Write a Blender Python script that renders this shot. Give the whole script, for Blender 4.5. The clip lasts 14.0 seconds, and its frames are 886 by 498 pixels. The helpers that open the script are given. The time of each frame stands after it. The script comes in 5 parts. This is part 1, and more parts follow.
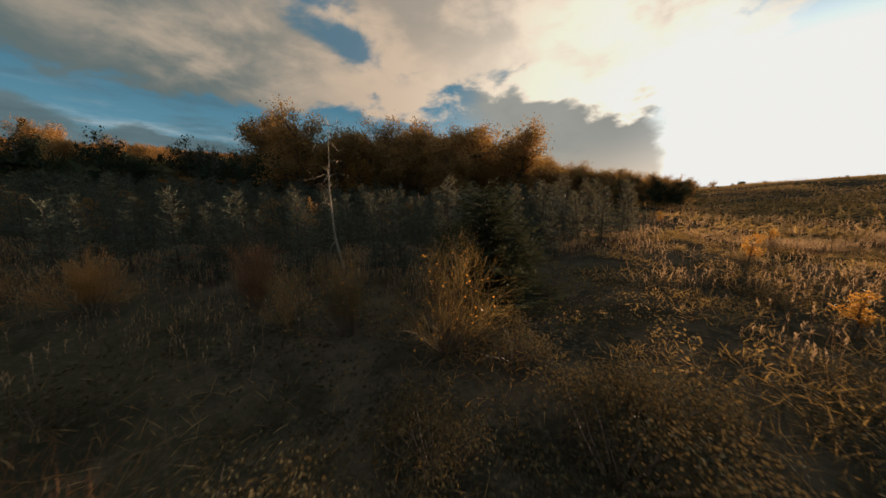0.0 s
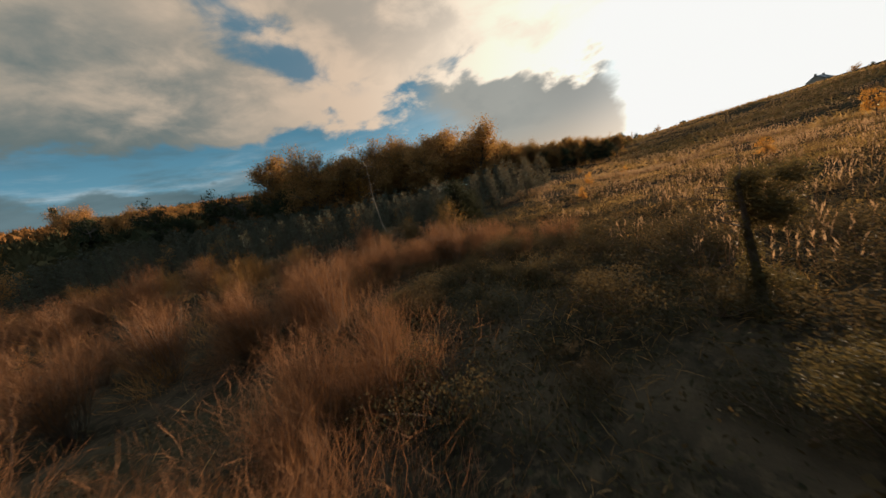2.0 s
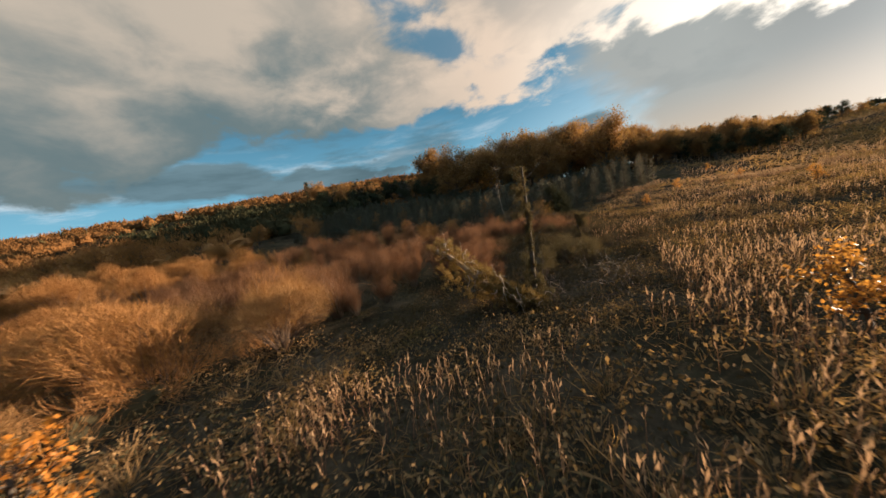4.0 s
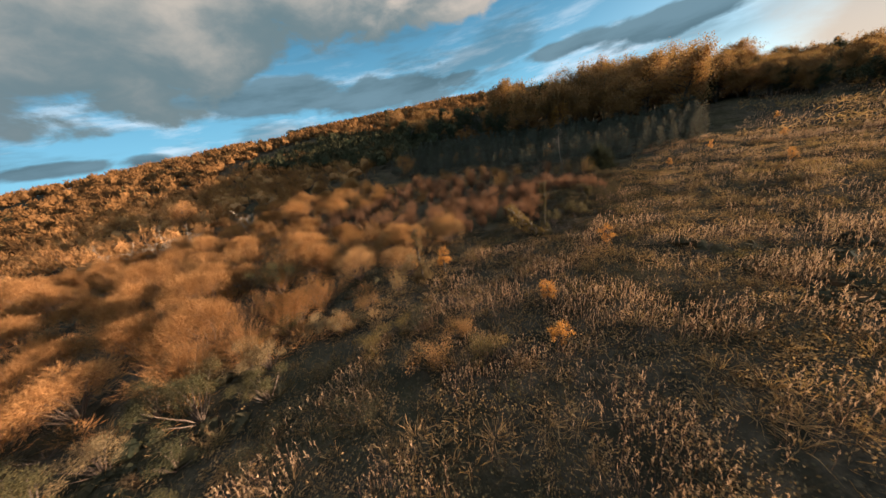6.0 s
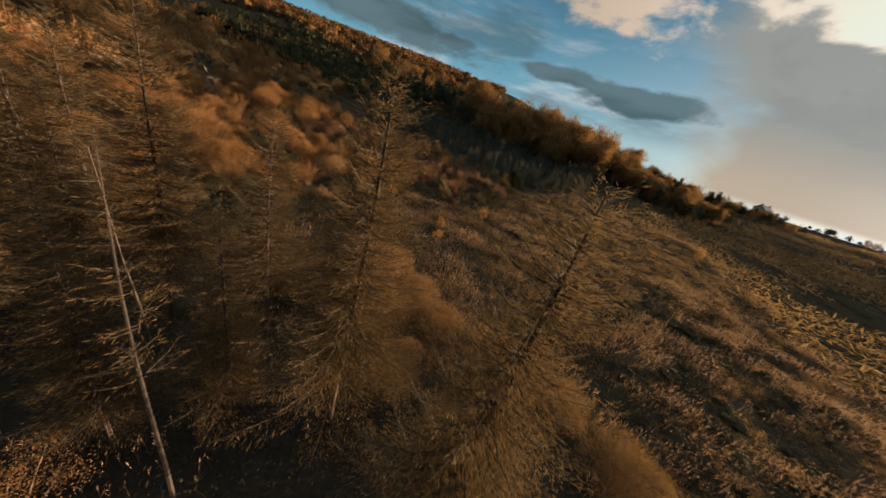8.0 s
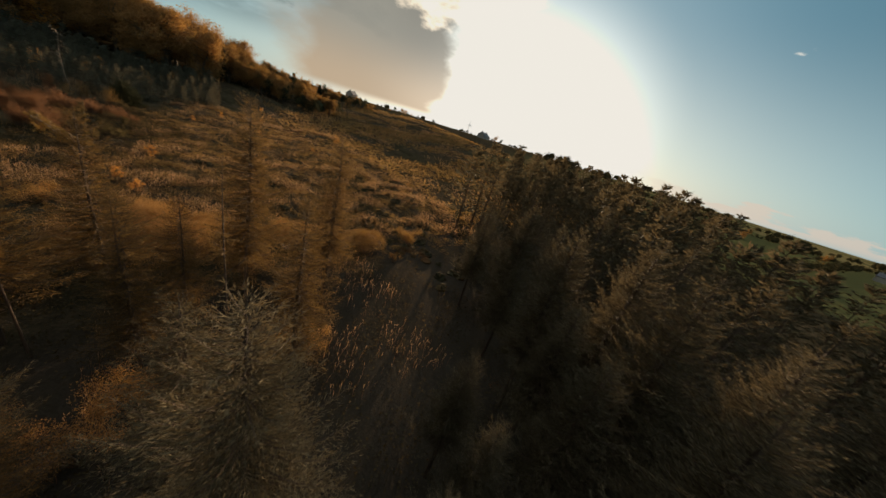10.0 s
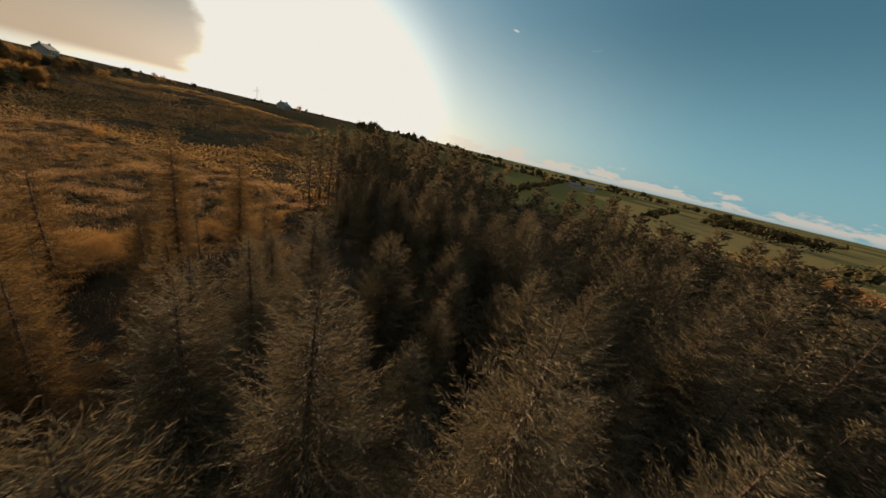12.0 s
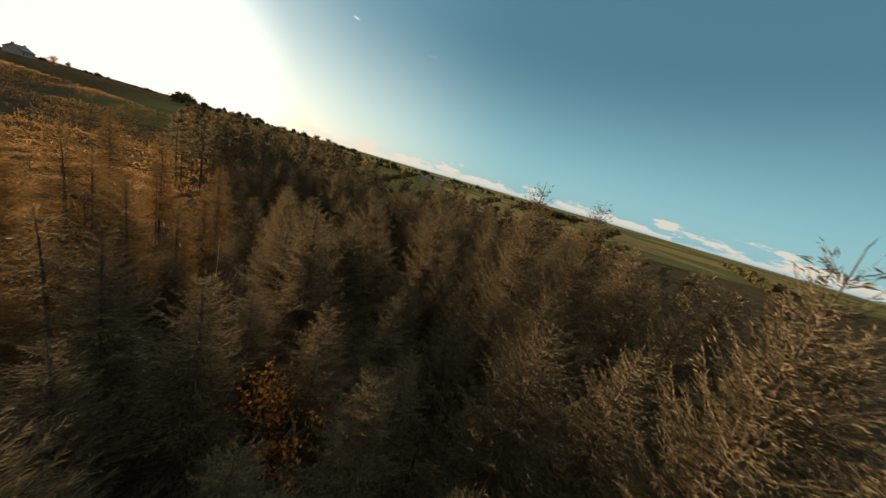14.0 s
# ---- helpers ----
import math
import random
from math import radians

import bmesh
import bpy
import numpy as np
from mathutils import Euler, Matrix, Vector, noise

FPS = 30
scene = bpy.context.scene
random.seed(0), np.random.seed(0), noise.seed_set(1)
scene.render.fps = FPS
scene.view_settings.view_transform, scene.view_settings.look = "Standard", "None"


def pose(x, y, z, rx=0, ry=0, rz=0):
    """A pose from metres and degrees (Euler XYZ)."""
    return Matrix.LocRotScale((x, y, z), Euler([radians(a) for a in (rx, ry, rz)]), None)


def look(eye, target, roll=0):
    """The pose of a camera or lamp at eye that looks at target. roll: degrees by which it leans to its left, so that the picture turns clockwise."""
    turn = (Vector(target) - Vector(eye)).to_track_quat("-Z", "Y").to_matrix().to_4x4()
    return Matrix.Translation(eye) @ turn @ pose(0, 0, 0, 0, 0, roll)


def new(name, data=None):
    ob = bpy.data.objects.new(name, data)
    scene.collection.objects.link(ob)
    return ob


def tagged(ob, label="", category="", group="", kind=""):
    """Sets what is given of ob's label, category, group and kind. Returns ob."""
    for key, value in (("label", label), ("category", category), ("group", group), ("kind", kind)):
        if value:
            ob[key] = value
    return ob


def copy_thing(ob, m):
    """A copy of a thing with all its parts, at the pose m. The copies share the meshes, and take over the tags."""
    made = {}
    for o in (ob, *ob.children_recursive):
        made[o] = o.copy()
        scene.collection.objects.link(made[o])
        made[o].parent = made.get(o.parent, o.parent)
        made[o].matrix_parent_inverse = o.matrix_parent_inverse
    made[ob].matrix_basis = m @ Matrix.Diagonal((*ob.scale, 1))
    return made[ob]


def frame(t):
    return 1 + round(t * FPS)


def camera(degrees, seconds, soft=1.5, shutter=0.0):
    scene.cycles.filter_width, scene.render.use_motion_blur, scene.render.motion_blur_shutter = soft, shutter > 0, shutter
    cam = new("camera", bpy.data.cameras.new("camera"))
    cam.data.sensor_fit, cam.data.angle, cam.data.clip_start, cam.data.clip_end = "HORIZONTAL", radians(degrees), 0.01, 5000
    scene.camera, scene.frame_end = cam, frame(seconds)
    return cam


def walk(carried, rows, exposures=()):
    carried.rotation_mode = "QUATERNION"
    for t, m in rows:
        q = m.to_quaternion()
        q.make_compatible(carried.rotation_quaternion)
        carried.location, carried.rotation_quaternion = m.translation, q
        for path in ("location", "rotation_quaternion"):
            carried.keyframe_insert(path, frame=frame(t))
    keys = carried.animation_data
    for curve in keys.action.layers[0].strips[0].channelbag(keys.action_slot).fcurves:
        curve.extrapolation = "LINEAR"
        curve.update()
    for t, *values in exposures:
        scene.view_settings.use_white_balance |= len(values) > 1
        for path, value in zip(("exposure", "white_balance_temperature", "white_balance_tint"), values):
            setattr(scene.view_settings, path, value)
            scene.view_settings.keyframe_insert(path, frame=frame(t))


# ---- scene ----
# the camera and its flight
cam = camera(114.12, 14.0, 1.5, 0.12)
PATH = [
    (0.0, (-0.421, -0.895, 1.061), (-0.237, 9.035, -0.107), -2.50),
    (0.5, (-0.837, -4.189, 0.732), (-0.161, 5.714, -0.483), -4.35),
    (1.0, (-1.344, -7.724, 0.459), (-0.347, 2.141, -0.840), -8.38),
    (1.5, (-1.915, -11.056, 0.228), (-0.973, -1.193, -1.130), -12.62),
    (2.0, (-1.937, -14.134, 0.032), (-1.473, -4.237, -1.322), -15.47),
    (2.5, (-1.531, -17.349, 0.045), (-2.027, -7.442, -1.221), -16.42),
    (3.0, (-0.564, -20.749, -0.021), (-2.388, -10.973, -1.070), -14.43),
    (3.2, (-0.216, -22.018, -0.070), (-2.562, -12.344, -1.024), -13.49),
    (5.3, (4.389, -37.292, 3.979), (-0.590, -28.943, 1.632), -13.57),
    (5.5, (5.144, -38.666, 4.547), (-0.047, -30.538, 1.901), -13.84),
    (6.0, (7.080, -41.964, 5.928), (1.342, -34.462, 2.643), -12.24),
    (6.5, (9.065, -45.029, 6.945), (2.996, -38.019, 3.199), -6.41),
    (7.0, (10.932, -47.993, 7.495), (5.085, -41.004, 3.375), 2.93),
    (7.5, (12.384, -50.938, 7.765), (7.560, -43.298, 3.480), 12.74),
    (8.0, (13.196, -53.892, 7.691), (10.110, -45.327, 3.552), 18.13),
    (8.5, (12.758, -57.465, 7.825), (12.340, -48.322, 3.796), 20.31),
    (9.0, (11.542, -60.118, 8.244), (13.999, -51.302, 4.214), 20.00),
    (9.2, (10.770, -61.097, 8.436), (14.322, -52.644, 4.445), 19.76),
    (11.3, (-0.004, -69.558, 10.846), (8.780, -66.337, 7.316), 12.96),
    (11.5, (-1.245, -69.785, 10.913), (7.699, -66.962, 7.442), 12.83),
    (12.0, (-4.381, -69.938, 11.081), (4.879, -68.227, 7.714), 13.29),
    (12.5, (-7.425, -69.823, 11.070), (2.036, -69.197, 7.893), 14.11),
    (13.0, (-10.731, -69.261, 10.800), (-1.174, -69.833, 7.914), 15.51),
    (13.5, (-13.646, -68.257, 10.481), (-4.160, -70.027, 7.859), 16.02),
    (14.0, (-16.701, -66.759, 10.550), (-7.439, -69.647, 8.127), 16.15),
]
EXPOSURES = ((0.0, 1.60, 6400, 10), (1.5, 1.72, 6350, 10), (3.0, 1.80, 6300, 10), (5.3, 2.26, 5700, 10), (7.0, 2.04, 5700, 10), (7.5, 1.78, 5800, 10), (8.0, 1.60, 6150, 10), (9.2, 1.60, 6800, 10), (11.3, 1.46, 6900, 10), (12.0, 1.56, 6900, 10), (12.5, 1.74, 7100, 10), (14.0, 1.98, 7200, 10))
walk(cam, [(t, look(eye, target, roll)) for t, eye, target, roll in PATH], EXPOSURES)

# world, sun and exposure
SUN_AZ, SUN_EL = 50.0, 5.2          # degrees east of +y, degrees up


def toward(az, el):
    a, e = radians(az), radians(el)
    return Vector((math.sin(a) * math.cos(e), math.cos(a) * math.cos(e), math.sin(e)))


sun_way = toward(SUN_AZ, SUN_EL)
sun_data = bpy.data.lights.new("sun", "SUN")
sun_data.energy, sun_data.angle, sun_data.color = 5.0, radians(0.8), (1.0, 0.76, 0.52)
sun = new("sun", sun_data)
sun.matrix_world = look((0, 0, 60), Vector((0, 0, 60)) - sun_way)


class Nodes:
    """Short hand for node trees."""

    def __init__(self, tree):
        self.tree = tree
        tree.nodes.clear()

    def add(self, kind, ins=(), operation="", clamp=False, interpolation="", data_type="", feature=""):
        n = self.tree.nodes.new(kind)
        if operation:
            n.operation = operation
        if clamp:
            n.use_clamp = True
        if interpolation:
            n.interpolation_type = interpolation
        if data_type:
            n.data_type = data_type
        if feature:
            n.feature = feature
        for k, v in dict(ins).items():
            if hasattr(v, "is_linked"):
                self.tree.links.new(v, n.inputs[k])
            else:
                n.inputs[k].default_value = v
        return n

    def math(self, op, a, b=0.0, c=0.0, clamp=False):
        return self.add("ShaderNodeMath", {0: a, 1: b, 2: c}, operation=op, clamp=clamp).outputs[0]

    def vec(self, op, a, b=(0, 0, 0)):
        n = self.add("ShaderNodeVectorMath", {0: a, 1: b}, operation=op)
        return n.outputs["Value"] if op in ("DOT_PRODUCT", "LENGTH", "DISTANCE") else n.outputs[0]

    def ramp(self, v, lo, hi, a=0.0, b=1.0, smooth=True):
        n = self.add("ShaderNodeMapRange", {0: v, 1: lo, 2: hi, 3: a, 4: b}, interpolation="SMOOTHSTEP" if smooth else "LINEAR")
        return n.outputs[0]

    def mix(self, f, a, b):
        n = self.add("ShaderNodeMix", data_type="RGBA")
        for i, v in ((0, f), (6, a), (7, b)):
            if hasattr(v, "is_linked"):
                self.tree.links.new(v, n.inputs[i])
            else:
                n.inputs[i].default_value = v if i == 0 else (*v, 1) if len(v) == 3 else v
        return n.outputs[2]

    def noise(self, vec, scale, detail=4.0, rough=0.55, distort=0.0):
        ins = {"Scale": scale, "Detail": detail, "Roughness": rough, "Distortion": distort}
        if vec is not None:
            ins["Vector"] = vec
        return self.add("ShaderNodeTexNoise", ins).outputs[0]


def make_world():
    world = bpy.data.worlds.new("sky")
    scene.world = world
    world.use_nodes = True
    n = Nodes(world.node_tree)
    way = n.add("ShaderNodeTexCoord").outputs["Generated"]
    sky = n.add("ShaderNodeTexSky")
    sky.sky_type, sky.sun_disc, sky.sun_elevation, sky.sun_rotation = "NISHITA", False, radians(SUN_EL), radians(SUN_AZ)
    sky.altitude, sky.air_density, sky.dust_density, sky.ozone_density = 100.0, 1.0, 1.0, 2.5
    xyz = n.add("ShaderNodeSeparateXYZ", {0: way})
    x, y, z = xyz.outputs
    el = n.math("MULTIPLY", n.math("ARCSINE", z), 57.2958)
    az = n.math("MULTIPLY", n.math("ARCTAN2", x, y), 57.2958)
    near = n.math("MULTIPLY", n.math("ARCCOSINE", n.math("MINIMUM", n.vec("DOT_PRODUCT", way, tuple(sun_way)), 0.99999)), 57.2958)
    # clear air, paler toward the horizon and the sun
    high = n.mix(n.ramp(near, 18.0, 62.0), (0.098, 0.205, 0.265), (0.036, 0.110, 0.155))
    clear = n.mix(n.ramp(el, 0.0, 24.0), n.mix(n.ramp(near, 14.0, 70.0), (0.47, 0.52, 0.49), (0.13, 0.29, 0.36)), high)
    base = n.mix(0.025, clear, sky.outputs[0])
    n1 = n.noise(n.vec("MULTIPLY", way, (2.0, 2.0, 4.0)), 1.6, 3.0, 0.5, 0.2)
    n3 = n.noise(n.vec("MULTIPLY", way, (2.6, 2.6, 5.0)), 2.6, 7.0, 0.58, 0.25)
    rough = n.math("ADD", n.math("MULTIPLY", n.math("SUBTRACT", n1, 0.5), 12.0), n.math("MULTIPLY", n.math("SUBTRACT", n3, 0.5), 15.0))
    # a cloud deck with a ragged lower edge, ending just past the sun
    edge = n.math("ADD", n.ramp(az, -75.0, -48.0, 11.0, 18.5, False), n.ramp(az, -20.0, 14.0, 0.0, 3.0, False))
    edge = n.math("SUBTRACT", edge, n.ramp(az, 14.0, 30.0, 0.0, 5.0))
    above = n.math("SUBTRACT", n.math("ADD", el, rough), edge)
    deck = n.ramp(above, -1.2, 1.6)
    slant = n.math("DIVIDE", n.math("ADD", n.math("MULTIPLY", n.math("ADD", az, 13.5), 8.0), n.math("MULTIPLY", n.math("SUBTRACT", el, 28.7), 10.0)), 12.8)
    rift = n.math("ADD", n.math("ABSOLUTE", slant), n.math("MULTIPLY", rough, 0.95))
    rift = n.math("MULTIPLY", n.ramp(rift, 3.8, -0.6), n.math("MULTIPLY", n.ramp(el, 22.0, 26.0), n.ramp(az, -40.0, -22.0)))
    reach = n.math("MULTIPLY", n.ramp(n.math("ADD", az, rough), 50.0, 46.5), n.ramp(az, -170.0, -140.0))
    deck = n.math("MULTIPLY", n.math("MULTIPLY", deck, n.math("SUBTRACT", 1.0, n.math("MULTIPLY", rift, 0.85))), reach)
    cream = n.mix(n.ramp(near, 60.0, 22.0), (0.50, 0.38, 0.275), (0.88, 0.76, 0.60))
    grey = n.mix(n.ramp(near, 70.0, 25.0), (0.27, 0.232, 0.185), (0.36, 0.32, 0.27))
    lit = n.ramp(n.math("ADD", n.math("MULTIPLY", n3, 0.45), n.math("MULTIPLY", n1, 0.55)), 0.36, 0.60)
    lit = n.math("ADD", lit, n.math("MULTIPLY", n.math("MULTIPLY", n.ramp(above, 9.0, 1.0), n.ramp(az, -40.0, -8.0)), 0.55), clamp=True)
    cloud = n.mix(lit, grey, cream)
    cloud = n.mix(n.ramp(az, 0.0, -60.0, 0.0, 0.6), cloud, (0.235, 0.215, 0.172))
    under = n.math("MULTIPLY", n.ramp(n.math("ADD", above, n.math("MULTIPLY", rough, 0.4)), n.ramp(az, -30.0, -60.0, 11.0, 20.0), 1.0), n.ramp(az, -6.0, -40.0))
    cloud = n.mix(n.math("MULTIPLY", under, 0.92), cloud, (0.078, 0.112, 0.114))
    cloud = n.mix(n.ramp(az, -75.0, -120.0, 0.0, 0.7), cloud, (0.12, 0.14, 0.15))
    # slate streaks below the deck
    strip = n.add("ShaderNodeCombineXYZ", {0: n.math("MULTIPLY", az, 0.042), 1: n.math("MULTIPLY", n.math("SUBTRACT", el, n.math("MULTIPLY", az, 0.02)), 0.20), 2: 0.4}).outputs[0]
    s1 = n.noise(strip, 1.0, 7.0, 0.55, 0.10)
    streak = n.math("MULTIPLY", n.ramp(s1, 0.50, 0.64), n.math("MULTIPLY", n.ramp(el, 26.0, 15.0), n.math("MULTIPLY", n.ramp(az, 18.0, 6.0), n.ramp(el, 3.5, 7.5))))
    streak = n.math("MULTIPLY", streak, 0.55)
    for a, e, w, h in ((-37.0, 10.6, 17.0, 2.6), (3.0, 9.2, 9.0, 2.2), (-10.5, 10.4, 6.5, 1.0), (-60.0, 12.5, 13.0, 2.2), (-86.0, 6.6, 4.5, 0.9), (-77.0, 6.2, 3.0, 0.8)):
        q = n.math("SQRT", n.math("ADD", n.math("POWER", n.math("DIVIDE", n.math("SUBTRACT", az, a), w), 2.0), n.math("POWER", n.math("DIVIDE", n.math("SUBTRACT", el, e), h), 2.0)))
        q = n.math("ADD", q, n.math("ADD", n.math("MULTIPLY", n.math("SUBTRACT", s1, 0.5), 3.0), n.math("MULTIPLY", n.math("SUBTRACT", n3, 0.5), 2.2)))
        streak = n.math("MAXIMUM", streak, n.ramp(q, 1.25, 0.65))
    slate = n.mix(n.ramp(s1, 0.40, 0.62), (0.10, 0.150, 0.165), (0.062, 0.098, 0.108))
    # pale scud between the streaks
    pale = n.noise(n.vec("ADD", strip, (3.0, 1.7, 0.0)), 1.5, 7.0, 0.62, 0.15)
    scud = n.math("MULTIPLY", n.ramp(pale, 0.48, 0.68), n.math("MULTIPLY", n.ramp(el, 20.0, 9.0), n.ramp(az, 40.0, 16.0)))
    # grey bank left of the sun
    left = n.math("ADD", n.math("ADD", n.math("SUBTRACT", az, 13.0), n.math("MULTIPLY", n.math("MAXIMUM", n.math("SUBTRACT", el, 10.0), 0.0), 0.7)), n.math("MULTIPLY", rough, 0.8))
    right = n.math("ADD", az, n.math("MULTIPLY", rough, 0.5))
    bank = n.math("MULTIPLY", n.math("MULTIPLY", n.ramp(left, -4.0, 5.0), n.ramp(right, 40.5, 36.0)), n.math("MULTIPLY", n.ramp(el, 0.2, 1.6), n.ramp(el, 26.0, 20.0)))
    col = n.mix(n.math("MULTIPLY", scud, 0.75), base, (0.42, 0.45, 0.45))
    col = n.mix(streak, col, slate)
    col = n.mix(n.math("MULTIPLY", bank, 0.95), col, n.mix(n.ramp(el, 2.0, 12.0), (0.40, 0.310, 0.22), n.mix(n.ramp(az, 36.0, 22.0), (0.13, 0.128, 0.115), n.mix(lit, (0.185, 0.190, 0.172), (0.25, 0.245, 0.215)))))
    col = n.mix(deck, col, cloud)
    # low cumulus along the south-east horizon
    band = n.add("ShaderNodeCombineXYZ", {0: n.math("MULTIPLY", az, 0.11), 1: n.math("MULTIPLY", el, 0.42), 2: 2.0}).outputs[0]
    top = n.math("ADD", 1.5, n.math("MULTIPLY", n.math("SUBTRACT", n.noise(band, 1.6, 6.0, 0.6), 0.5), 11.0))
    puff = n.math("MULTIPLY", n.ramp(n.math("SUBTRACT", top, el), -0.2, 0.7), n.math("MULTIPLY", n.ramp(el, -0.6, 0.6), n.ramp(az, 70.0, 84.0)))
    col = n.mix(n.math("MULTIPLY", puff, 0.62), col, (0.56, 0.46, 0.39))
    wisp = n.add("ShaderNodeCombineXYZ", {0: n.math("MULTIPLY", az, 0.16), 1: n.math("MULTIPLY", el, 0.40), 2: 7.0}).outputs[0]
    flake = n.math("MULTIPLY", n.ramp(n.noise(wisp, 1.0, 4.0, 0.5), 0.69, 0.75), n.math("MULTIPLY", n.ramp(az, 58.0, 62.0), n.math("MULTIPLY", n.ramp(az, 100.0, 90.0), n.ramp(el, 9.0, 13.0))))
    col = n.mix(n.math("MULTIPLY", flake, 0.8), col, (0.75, 0.72, 0.66))
    # brightness around the sun, dimmed by cloud
    ring = n.math("SQRT", n.math("ADD", n.math("POWER", n.math("MULTIPLY", n.math("SUBTRACT", az, SUN_AZ), 0.75), 2.0), n.math("POWER", n.math("SUBTRACT", el, SUN_EL + 1.0), 2.0)))
    veil = n.math("ADD", n.math("MULTIPLY", n.ramp(ring, 21.0, 2.0), 0.80), n.math("MULTIPLY", n.ramp(near, 38.0, 8.0), 0.12))
    veil = n.math("MULTIPLY", veil, n.math("SUBTRACT", 1.0, n.math("MULTIPLY", n.math("MAXIMUM", deck, bank), 0.72)))
    glow = n.add("ShaderNodeVectorMath", {0: (1.0, 0.96, 0.87)}, operation="SCALE")
    n.tree.links.new(veil, glow.inputs["Scale"])
    total = n.vec("ADD", col, glow.outputs[0])
    total = n.vec("MINIMUM", total, (0.68, 0.67, 0.64))
    # unseen sky overhead, made bright and bluish to lift and cool the shadows
    total = n.mix(n.ramp(el, 38.0, 58.0), total, (0.66, 0.79, 0.88))
    total = n.mix(n.ramp(el, -1.0, 0.0), (0.08, 0.085, 0.085), total)
    bg = n.add("ShaderNodeBackground", {0: total, 1: 0.42})
    n.add("ShaderNodeOutputWorld", {0: bg.outputs[0]})


make_world()

# ---- materials ----


def surface(name, c1, c2, rough=0.8, scale=3.0, leafy=0.0, per_object=0.35, per_piece=0.3, c3=None, spec=0.2, bump=0.0, trans=None):
    """A two-tone procedural material. leafy: share of light that passes through thin leaves."""
    mat = bpy.data.materials.new(name)
    mat.use_nodes = True
    n = Nodes(mat.node_tree)
    geo = n.add("ShaderNodeNewGeometry")
    pos, piece = geo.outputs["Position"], geo.outputs["Random Per Island"]
    ob = n.add("ShaderNodeObjectInfo").outputs["Random"]
    big = n.ramp(n.noise(pos, scale * 0.18, 3.0), 0.3, 0.7)
    small = n.noise(pos, scale * 2.3, 4.0)
    f = n.math("ADD", n.math("MULTIPLY", big, 0.45), n.math("MULTIPLY", n.math("SUBTRACT", small, 0.5), 0.5))
    f = n.math("ADD", f, n.math("MULTIPLY", n.math("SUBTRACT", ob, 0.5), per_object * 2))
    f = n.math("ADD", f, n.math("MULTIPLY", n.math("SUBTRACT", piece, 0.35), per_piece * 2), clamp=True)
    col = n.mix(f, c1, c2)
    if c3:
        col = n.mix(n.ramp(n.noise(pos, scale * 0.6, 3.0), 0.58, 0.72), col, c3)
    ins = {"Base Color": col, "Roughness": rough, "Specular IOR Level": spec}
    if bump:
        b = n.add("ShaderNodeBump", {"Strength": bump, "Distance": 0.05, "Height": n.noise(pos, scale * 6, 5.0, 0.7)})
        ins["Normal"] = b.outputs[0]
    shader = n.add("ShaderNodeBsdfPrincipled", ins).outputs[0]
    if leafy:
        warm = n.mix(1.0, col, trans) if trans else n.mix(0.35, col, (0.5, 0.28, 0.05))
        t = n.add("ShaderNodeBsdfTranslucent", {0: warm}).outputs[0]
        mixer = n.add("ShaderNodeMixShader", {0: leafy})
        n.tree.links.new(shader, mixer.inputs[1])
        n.tree.links.new(t, mixer.inputs[2])
        shader = mixer.outputs[0]
    n.add("ShaderNodeOutputMaterial", {0: shader})
    return mat


